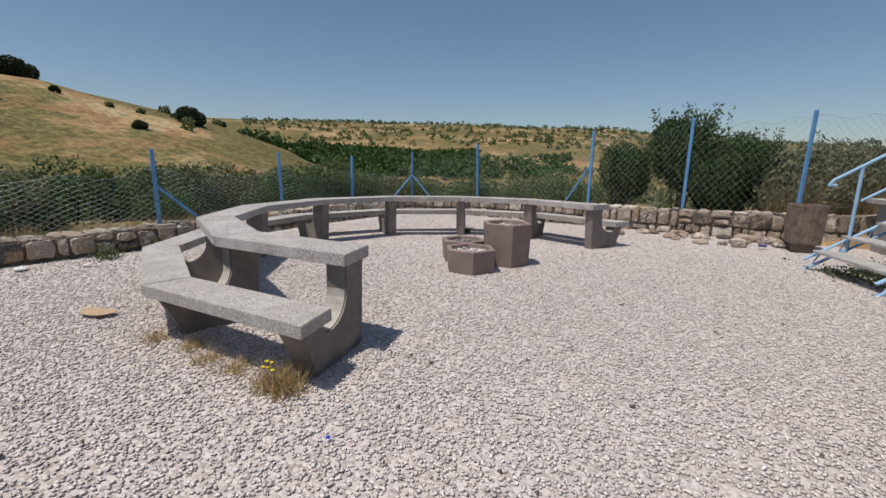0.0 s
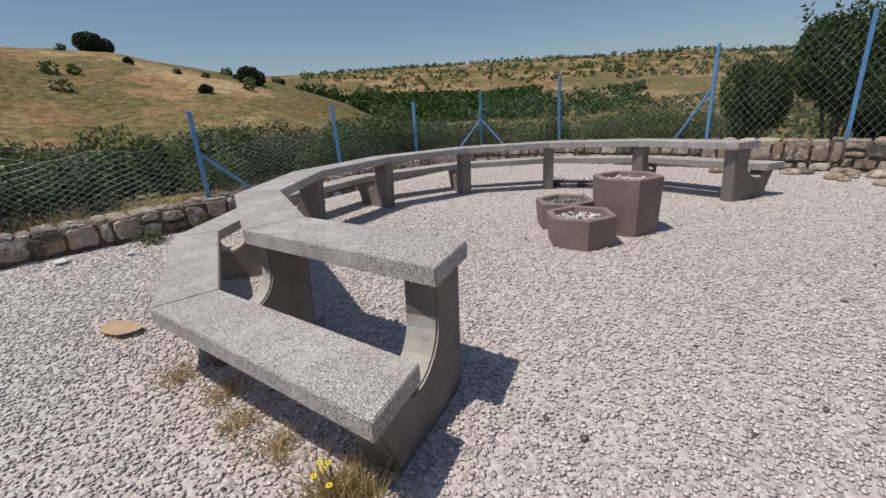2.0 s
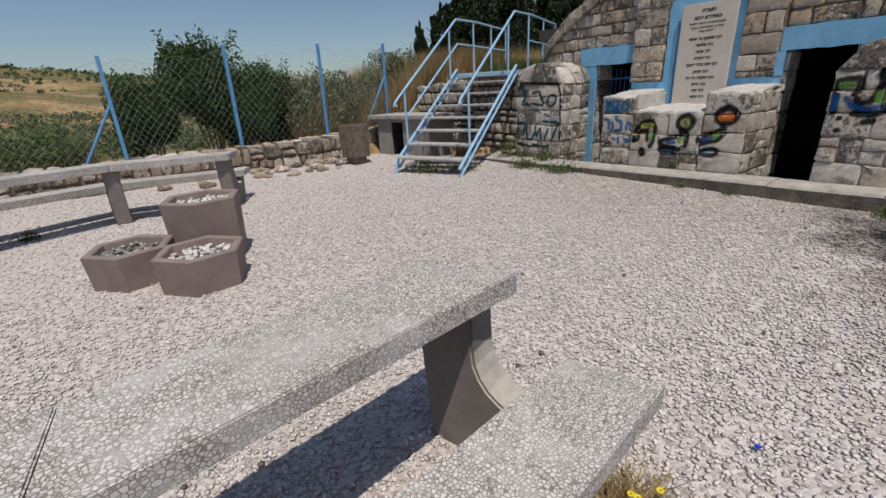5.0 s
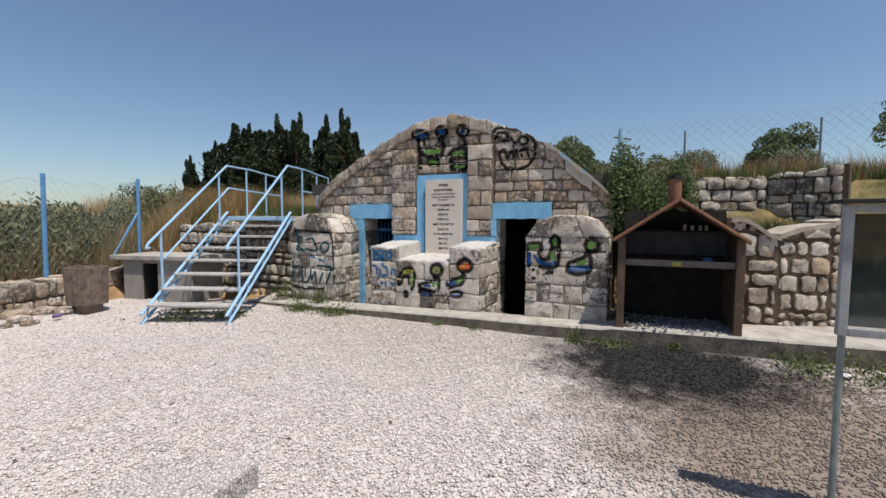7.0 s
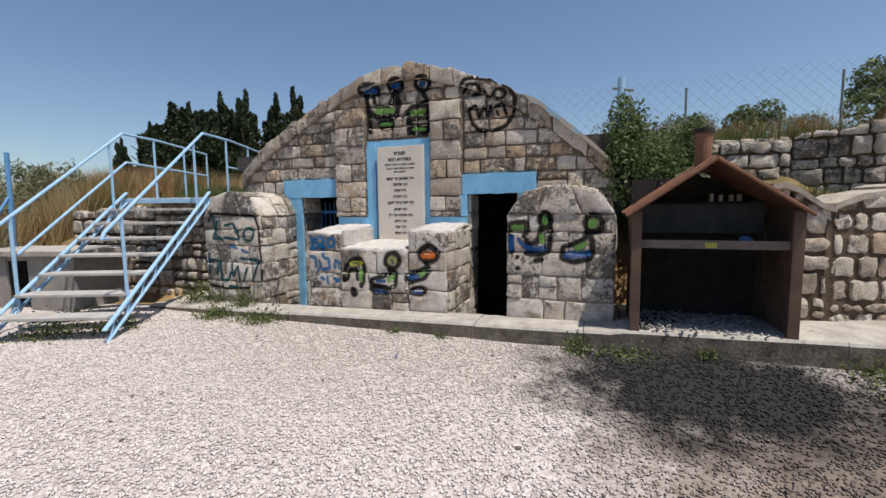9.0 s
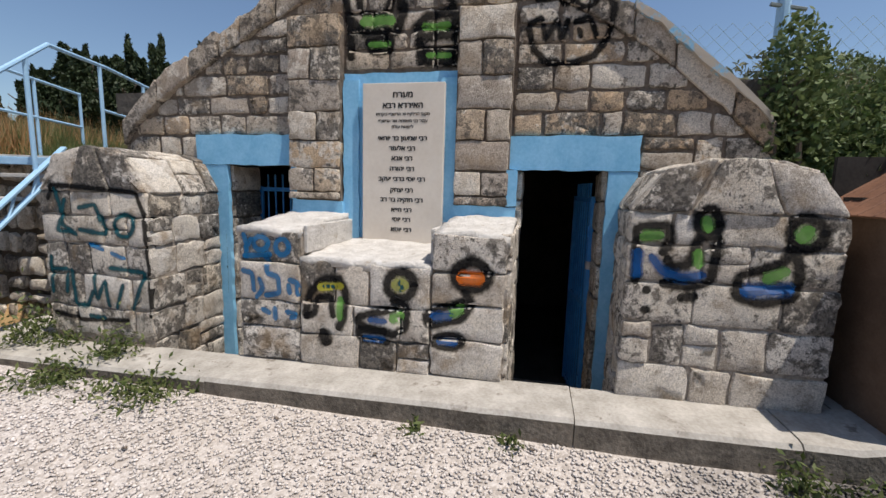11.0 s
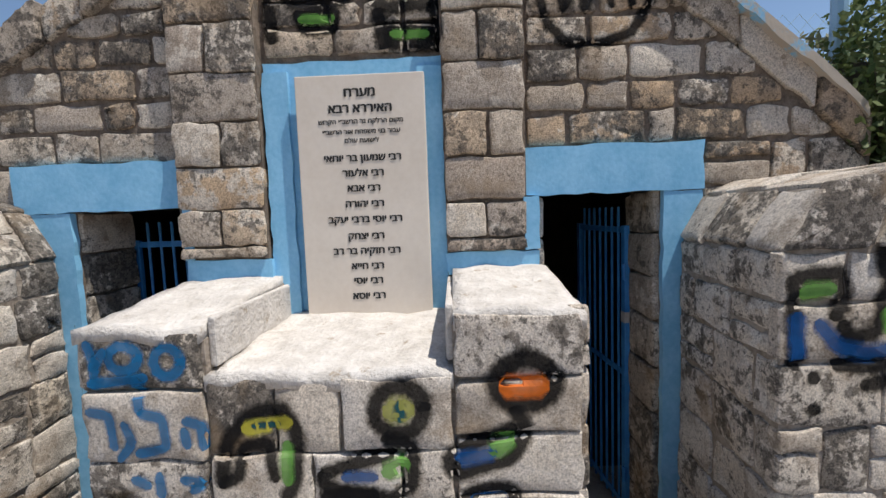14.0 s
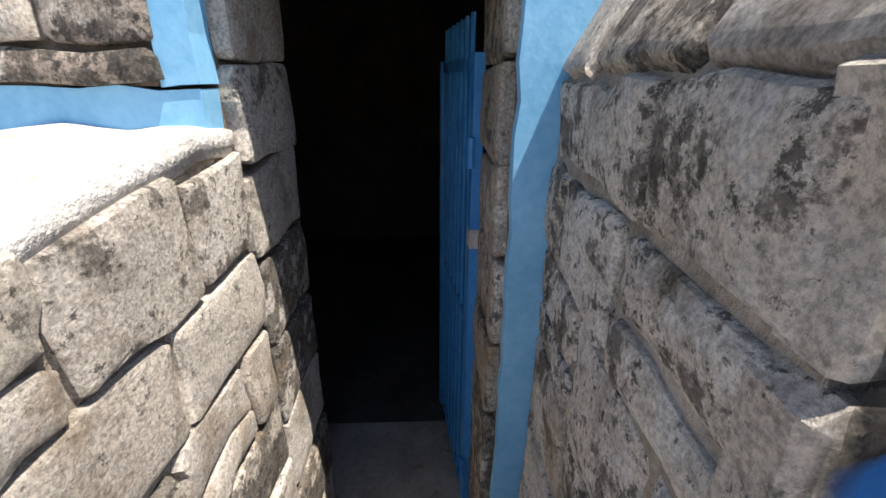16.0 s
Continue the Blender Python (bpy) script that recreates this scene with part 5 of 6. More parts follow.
for i in range(150):
    x, y = (nr.uniform(-9.8, -7.3), nr.uniform(-5, 12)) if i < 62 else (nr.uniform(-14.5, -8), nr.uniform(-5, 14)) if i < 115 else (nr.uniform(-13, -2.5), nr.uniform(12.2, 17))
    z, s, t = land(x, y), nr.uniform(0.5, 0.9), nr.uniform(0, 6.28)
    k = i % 3
    if first[k]:
        placed(kinds[k], x, y, z - 0.05, s, t)
        first[k] = 0
    else:
        c = copy_thing(kinds[k], Matrix.Identity(4))
        placed(c, x, y, z - 0.05, s, t)
big = shrub("rosemary_bush", "large dark green bush behind the chain-link fence", BUSH, 1.0, 1.95, 20000, 0.082, 0.36, 0.9, 22)
placed(big, -0.2, 12.0, 0.3, 1.15)
for x, y, s in ((-1.3, 11.9, 0.85), (1.0, 12.2, 0.95), (0.5, 11.5, 0.7)):
    placed(copy_thing(big, Matrix.Identity(4)), x, y, land(x, y) - 0.05, s, s * 9)
grey = shrub("dry_bush", "grey-green dry bush behind the fence", DULL, 1.0, 1.45, 6500, 0.11, 0.24, 0.9, 3)
placed(grey, 2.3, 12.3, 0.4, 1.1)
for x, y, s in ((3.4, 12.6, 1.05), (1.6, 12.6, 1.15), (4.4, 12.9, 1.0), (3.0, 13.6, 1.3), (5.3, 13.5, 1.1)):
    placed(copy_thing(grey, Matrix.Identity(4)), x, y, land(x, y) - 0.1, s, s * 7)
ivy = shrub("climbing_shrub", "leafy green shrub between the vault and the grill", GREEN, 0.55, 1.75, 7500, 0.055, 0.5)
placed(ivy, 4.95, 1.28, 1.05, 1.0)
placed(copy_thing(ivy, Matrix.Identity(4)), 5.35, 0.9, 1.3, 0.72, 2.0)
olive = shrub("young_olive", "young silvery olive shrub on the terrace", DULL, 0.8, 1.3, 6500, 0.07, 0.3)
placed(olive, 5.6, 1.2, 1.45, 0.95)
for x, y, s in ((8.5, 0.3, 0.75), (9.0, -1.6, 0.7)):
    placed(copy_thing(olive, Matrix.Identity(4)), x, y, land(x, y) - 0.1, s, s * 5)


def tree(name, label, material, crown, h, leaf, up, lobes, n):
    ob = thing(name, label, "tree")
    bm = bmesh.new()
    bmesh.ops.create_cone(bm, cap_ends=True, segments=8, radius1=h * 0.028, radius2=h * 0.006, depth=h * 0.9, matrix=Matrix.Translation((0, 0, h * 0.44)))
    for i in range(7):
        z, w = h * nr.uniform(0.25, 0.75), nr.uniform(0, 6.28)
        tube(bm, (0, 0, z), (crown * 0.6 * math.cos(w), crown * 0.6 * math.sin(w), z + h * 0.12), h * 0.006, 5)
    part("trunk", bm, BARK, ob)
    v, f = leaves(cloud(n, lobes), leaf, 0.4, up)
    tagged(quick("crown", v, f, material, ob), kind="stuff")
    return ob


spire = tree("cypress", "tall dark cypress behind the terrace", PINE, 0.9, 9, 0.34, 2.0, [(nr.uniform(-0.45, 0.45), nr.uniform(-0.45, 0.45), 1.0 + 0.42 * i, 0.85 * (1 - i / 20.5) + 0.1, nr.uniform(0.5, 1.1)) for i in range(19)], 5600)
wide = tree("pine", "broad dark conifer behind the terrace", PINE, 1.8, 8, 0.36, 1.0, [(nr.uniform(-1.4, 1.4) * (1 - i / 26), nr.uniform(-1.4, 1.4) * (1 - i / 26), 1.2 + 0.28 * i, 1.15 * (1 - i / 26.0), nr.uniform(0.4, 0.9)) for i in range(24)], 7000)
light_pine = tree("aleppo_pine", "round-topped green pine on the slope", OLIVE, 2.2, 6, 0.30, 0.6, [(nr.uniform(-1.6, 1.6), nr.uniform(-1.6, 1.6), nr.uniform(2.6, 5.4), nr.uniform(0.7, 1.3), nr.uniform(0.6, 1.0)) for _ in range(12)], 6000)


def grow(src, spots):
    for i, (az, r, s) in enumerate(spots):
        x, y = -1.7 + r * math.cos(radians(az)), 1.5 + r * math.sin(radians(az))
        placed(src if i == 0 else copy_thing(src, Matrix.Identity(4)), x, y, land(x, y) - 0.2, s, i * 1.7)


grow(spire, [(37.5, 34, 0.86), (39.5, 33, 0.77), (43.5, 32, 0.76), (46.0, 34, 0.79), (48.5, 35, 0.72), (52.5, 36, 0.58), (55.5, 37, 0.48)])
grow(wide, [(38.5, 36, 0.84), (41.0, 37, 0.79), (44.8, 35, 0.81), (47.5, 37, 0.84), (50.5, 36, 0.86), (53.5, 38, 0.63), (36.2, 34, 0.79), (42.5, 33, 0.75), (49.5, 33, 0.75), (37.2, 32, 0.75), (40.2, 35, 0.84), (46.5, 33, 0.75), (52.0, 34, 0.63), (55.0, 36, 0.48), (43.8, 38, 0.88)])
grow(light_pine, [(6.5, 36, 0.95), (10.5, 38, 1.0), (8.0, 34, 0.85), (-3.5, 34, 0.62), (-5.5, 35, 0.6), (-13.5, 26, 0.6), (-24.5, 26, 0.8)])


# grass: tufts of blades, joined
def blades(n, places, h, lean, w=0.006):
    """Thin three-cornered blades at the places (k, 3)."""
    p = places[nr.randint(0, len(places), n)] + np.c_[nr.normal(size=(n, 2)) * 0.05, np.zeros(n)]
    d = np.c_[nr.normal(size=(n, 2)) * lean, np.ones(n)]
    l = h * nr.uniform(0.5, 1.25, (n, 1))
    t = nr.uniform(0, 6.28, n)
    s = np.c_[np.cos(t), np.sin(t), np.zeros(n)] * w
    v = np.stack([p - s, p + s, p + d * l], 1).reshape(-1, 3)
    return v, np.arange(3 * n).reshape(-1, 3)


def meadow(name, label, material, n, spots, h, lean, w=0.006):
    v, f = blades(n, spots, h, lean, w)
    tagged(quick(name, v, f, material), label, "grass", kind="stuff")


def scatter(k, x0, x1, y0, y1, keep=lambda x, y: True):
    out = []
    while len(out) < k:
        x, y = nr.uniform(x0, x1), nr.uniform(y0, y1)
        if keep(x, y):
            out.append((x, y, land(x, y) - 0.03))
    return np.array(out)


meadow("dry_grass", "tall straw-coloured grass on the terrace slope", STRAW, 26000, scatter(900, 2.2, 14, 11.6, 22), 0.75, 0.22, 0.008)
meadow("rusty_grass", "tall rust-coloured dry grass by the fence corner", HAY, 10000, scatter(300, 3.6, 9, 11.6, 16), 0.85, 0.25, 0.008)
meadow("green_grass", "tall green grass among the dry stalks", WEED, 9000, scatter(260, 2.6, 9, 11.6, 15), 0.75, 0.25, 0.008)
meadow("dry_grass", "tall pale grass among the bushes behind the fence", STRAW, 12000, scatter(420, 1.4, 5.2, 11.5, 14), 1.05, 0.22, 0.007)
meadow("dry_grass", "dry grass along the top of the upper terrace", HAY, 16000, scatter(500, 6.2, 12, -9, 1.5), 0.5, 0.25, 0.008)
meadow("green_grass", "green weeds behind the steel landing", WEED, 12000, scatter(300, 5.4, 11, 7.6, 11), 0.28, 0.4, 0.009)
meadow("green_grass", "green weeds on the middle terrace", WEED, 7000, scatter(160, 4.8, 5.7, -3, 1.2), 0.28, 0.4, 0.009)
meadow("green_grass", "green weeds along the upper wall", WEED, 9000, scatter(200, 6.1, 7.4, -6, 1.6), 0.3, 0.35, 0.009)
meadow("dry_grass", "dry grass outside the low wall", STRAW, 2600, scatter(160, -7.3, -6.8, -5, 10), 0.25, 0.4, 0.006)


def weed_patch(x, y, r, h, n, material=WEED, label="green weeds growing against the concrete kerb", z=None):
    c = np.c_[nr.normal(size=(n, 2)) * r * 0.5 + np.array([x, y]), np.abs(nr.normal(size=n)) * h * 0.5 + (yard_z(x, y) if z is None else z)]
    v, f = leaves(c, 0.045, 0.4, 0.5)
    tagged(quick("weeds", v, f, material), label, "weeds", kind="stuff")


for x, y, r, h, n in ((3.46, 6.55, 0.22, 0.14, 500), (3.45, 5.75, 0.24, 0.13, 520), (3.47, 6.1, 0.2, 0.06, 120), (3.48, 3.95, 0.07, 0.06, 60), (3.46, 3.4, 0.09, 0.06, 60), (3.42, 2.0, 0.14, 0.13, 260), (3.44, 1.55, 0.3, 0.08, 260), (3.5, 0.9, 0.08, 0.1, 90), (3.3, -0.3, 0.35, 0.16, 600), (3.2, -0.9, 0.4, 0.2, 700), (2.7, 7.35, 0.3, 0.12, 500), (2.35, 7.9, 0.4, 0.1, 500), (2.75, 8.4, 0.3, 0.14, 400)):
    weed_patch(x, y, r, h, n)
for x, y, r, h, n in ((3.80, 7.25, 0.2, 0.3, 500), (3.72, 6.35, 0.16, 0.18, 330), (3.8, 6.9, 0.12, 0.1, 120)):
    weed_patch(x, y, r, h, n, label="green weeds at the buttress foot", z=0.17)
for x, y, r, h, n in ((-5.8, 2.6, 0.16, 0.2, 300), (-5.9, 3.2, 0.1, 0.12, 150), (-3.5, 7.95, 0.14, 0.14, 220), (-3.1, 8.1, 0.1, 0.1, 140)):
    weed_patch(x, y, r, h, n, label="small weeds in the gravel")
meadow("dry_tuft", "dry grass tuft at the bench foot", STRAW, 420, np.array([(-1.06, 2.0, 0.0), (-1.12, 1.95, 0.0), (-1.0, 1.97, 0)]), 0.16, 0.5, 0.004)
meadow("dry_tuft", "dry grass under the bench seat", STRAW, 500, np.array([(-1.5, 1.95, 0.0), (-1.8, 1.9, 0.0), (-2.1, 1.95, 0.0), (-2.45, 1.85, 0)]), 0.10, 0.7, 0.003)
fl = thing("wild_flower", "yellow wild flowers in the dry tuft", "flower", (-1.1, 1.98, 0))
for i in range(5):
    p = (nr.uniform(-0.1, 0.1), nr.uniform(-0.1, 0.1), nr.uniform(0.12, 0.2))
    bm = bmesh.new()
    for k in range(6):
        t = k * 1.047
        bmesh.ops.create_icosphere(bm, subdivisions=1, radius=0.006, matrix=Matrix.Translation((p[0] + 0.008 * math.cos(t), p[1] + 0.008 * math.sin(t), p[2])) @ Matrix.Diagonal((1, 1, 0.4, 1)))
    part("bloom", bm, YELLOW, fl)
    part("stalk", bar((0, 0, -0.02), p, 0.0015, 4), WEED, fl)


copy_thing(fl, Matrix.Translation((-1.98, 5.62, 0.02)))
weed_patch(-1.98, 5.66, 0.10, 0.25, 60, label="thin weeds growing between the planters")


# far shrubs and orchards, one object each
def far_clumps(name, label, material, spots, r, leaf, n):
    k = len(spots)
    c = np.repeat(spots, n, 0)
    d = nr.normal(size=(k * n, 3))
    d *= (nr.uniform(0.25, 1.0, (k * n, 1)) ** 0.5) / np.linalg.norm(d, axis=1)[:, None]
    sc = np.repeat(nr.uniform(0.6, 1.5, (k, 1)), n, 0) * r
    c = c + d * sc * np.array([1, 1, 0.75]) + np.c_[np.zeros((k * n, 2)), sc * 0.5]
    v, f = leaves(c, leaf, 0.75, 0.2)
    tagged(quick(name, v, f, material), label, "shrubs", kind="stuff")


def ring_spots(k, az0, az1, r0, r1):
    out = []
    for _ in range(k):
        az, r = radians(nr.uniform(az0, az1)), nr.uniform(r0, r1)
        x, y = CX + r * math.cos(az), CY + r * math.sin(az)
        out.append((x, y, land(x, y)))
    return np.array(out)


far_clumps("far_orchard", "dark green orchard in the valley", ORCHARD, np.concatenate([ring_spots(2000, 121, 151, 108, 180), ring_spots(130, 108, 122, 108, 170)]), 1.7, 1.2, 16)
far_clumps("far_shrubs", "scattered dark shrubs on the far ridge", OLIVE, ring_spots(1100, 72, 150, 200, 400), 1.5, 1.3, 14)
far_clumps("far_treeline", "thin line of trees on the skyline", PINE, ring_spots(240, 85, 150, 392, 402), 2.2, 1.8, 12)
far_clumps("valley_shrubs", "grey-green scrub in the valley", SCRUB, ring_spots(1500, 52, 128, 42, 140), 0.9, 0.42, 30)
far_clumps("gully_scrub", "green scrub on the gully side", SCRUB, ring_spots(420, 124, 190, 13, 27), 0.75, 0.3, 70)
far_clumps("hill_shrubs", "single shrubs on the near hill", OLIVE, ring_spots(12, 150, 176, 60, 104), 0.8, 0.5, 90)

# the round bushes on the hill's crest
dome = shrub("crest_bush", "large rounded dark bush on the hill crest", PINE, 3.2, 4.4, 9000, 0.34, 0.6, 0.4)
tagged(dome, group="crest bushes")
for i, (x, y, s) in enumerate(((-102.0, 21.7, 1.0), (-82.2, 21.4, 0.26), (-77.5, 38.0, 0.84), (-66.5, 25.9, 0.36), (-99.0, 54.0, 0.5), (-104.0, 60.0, 0.42))):
    placed(dome if i == 0 else copy_thing(dome, Matrix.Identity(4)), x, y, land(x, y) - 0.7 * s, s, x)


# ---- sprayed letters, lying on the stones ----
from mathutils.bvhtree import BVHTree

vv, ff = [], []
for ob in scene.objects:
    if ob.type == "MESH" and ob.parent and ob.parent.name.split(".")[0] in ("wall_front", "buttress", "plinth"):
        k = len(vv)
        vv.extend(v.co.copy() for v in ob.data.vertices)
        ff.extend([k + i for i in p.vertices] for p in ob.data.polygons)
skin = BVHTree.FromPolygons(vv, ff)


def spray_mat(name, c, soft):
    m, nt, b = nodes_of(name)
    p = place_of(nt)
    col = ramp(nt, noise_of(nt, p, 30.0), [(0.3, tuple(x * 0.75 for x in c)), (0.7, c)])
    nt.links.new(col, b.inputs["Base Color"])
    b.inputs["Roughness"].default_value, b.inputs["Specular IOR Level"].default_value = 0.85, 0.1
    uv = nt.nodes.new("ShaderNodeUVMap")
    sep = nt.nodes.new("ShaderNodeSeparateXYZ")
    nt.links.new(uv.outputs[0], sep.inputs[0])
    edge = maths(nt, "SUBTRACT", 1.0, maths(nt, "ABSOLUTE", maths(nt, "SUBTRACT", maths(nt, "MULTIPLY", sep.outputs[1], 2.0), 1.0)))
    a = maths(nt, "ADD", maths(nt, "SUBTRACT", maths(nt, "MULTIPLY", edge, soft), 0.10), maths(nt, "MULTIPLY", maths(nt, "SUBTRACT", noise_of(nt, p, 45.0, 6.0, 0.7), 0.55), 1.5 if max(c) < 0.1 else 0.8))
    n = nt.nodes.new("ShaderNodeClamp")
    nt.links.new(a, n.inputs[0])
    n.inputs[2].default_value = 0.92 if max(c) < 0.1 else 0.8
    nt.links.new(n.outputs[0], b.inputs["Alpha"])
    return m


PAINTS = {k: spray_mat("spray_" + k, c, s) for k, c, s in (("black", (0.010, 0.010, 0.011), 1.9), ("blue", (0.008, 0.085, 0.28), 1.6), ("sprayblue", (0.010, 0.15, 0.35), 1.9), ("green", (0.14, 0.34, 0.07), 1.8), ("teal", (0.008, 0.075, 0.095), 1.8),
                                                            ("yellow", (0.55, 0.5, 0.06), 1.8), ("olive", (0.33, 0.34, 0.08), 1.8), ("orange", (0.75, 0.17, 0.02), 1.8))}
tags = {g: thing("graffiti", t, "graffiti", (0, 0, 0)) for g, t in (("front", "black, green and blue sprayed letters on the gable"), ("plinth", "sprayed letters in black, blue and orange on the plinth"),
                                                                    ("buttress", "sprayed black-edged green and blue letters on the buttress"), ("side", "dark teal sprayed letters on the buttress by the stairs"))}


def stroke(parent, colour, width, pts, lift):
    line, out = [Vector(p) for p in pts], []
    for a, b in zip(line, line[1:]):
        k = max(1, int((b - a).length / 0.02))
        out += [a.lerp(b, i / k) for i in range(k)]
    out.append(line[-1])
    d0, d1 = (out[1] - out[0]).normalized(), (out[-1] - out[-2]).normalized()
    out = [out[0] - d0 * width * 0.35] + out + [out[-1] + d1 * width * 0.35]
    smooth = [out[0]] + [(out[i - 1] + out[i] * 2 + out[i + 1]) / 4 for i in range(1, len(out) - 1)] + [out[-1]]
    bm = bmesh.new()
    uv = bm.loops.layers.uv.new("UVMap")
    rows = []
    for i, p in enumerate(smooth):
        d = (smooth[min(i + 1, len(smooth) - 1)] - smooth[max(i - 1, 0)]).normalized()
        n = Vector((-d.y, d.x))
        w = width * (2.05 if colour == "black" else 1.6) * (0.9 + 0.25 * wave(i * 0.2, width * 90, 1.0)) * (0.4 if i in (0, len(smooth) - 1) else 1)
        row = []
        for j in range(7):
            q = p + n * w * (j / 6 - 0.5)
            hit = skin.ray_cast(Vector((3.2, q.x, q.y)), Vector((1, 0, 0)), 2.2)
            row.append((bm.verts.new((hit[0].x - lift, q.x, q.y)), i / 10, j / 6) if hit[0] else None)
        rows.append(row)
    for a, b in zip(rows, rows[1:]):
        for j in range(6):
            q = (a[j], a[j + 1], b[j + 1], b[j])
            if all(q) and max(v[0].co.x for v in q) - min(v[0].co.x for v in q) < 0.2:
                f = bm.faces.new([v[0] for v in q])
                for l, v in zip(f.loops, q):
                    l[uv].uv = (v[1], v[2])
    if bm.faces:
        ob = part("stroke", bm, PAINTS[colour], parent)
        ob.visible_shadow = False
    else:
        bm.free()


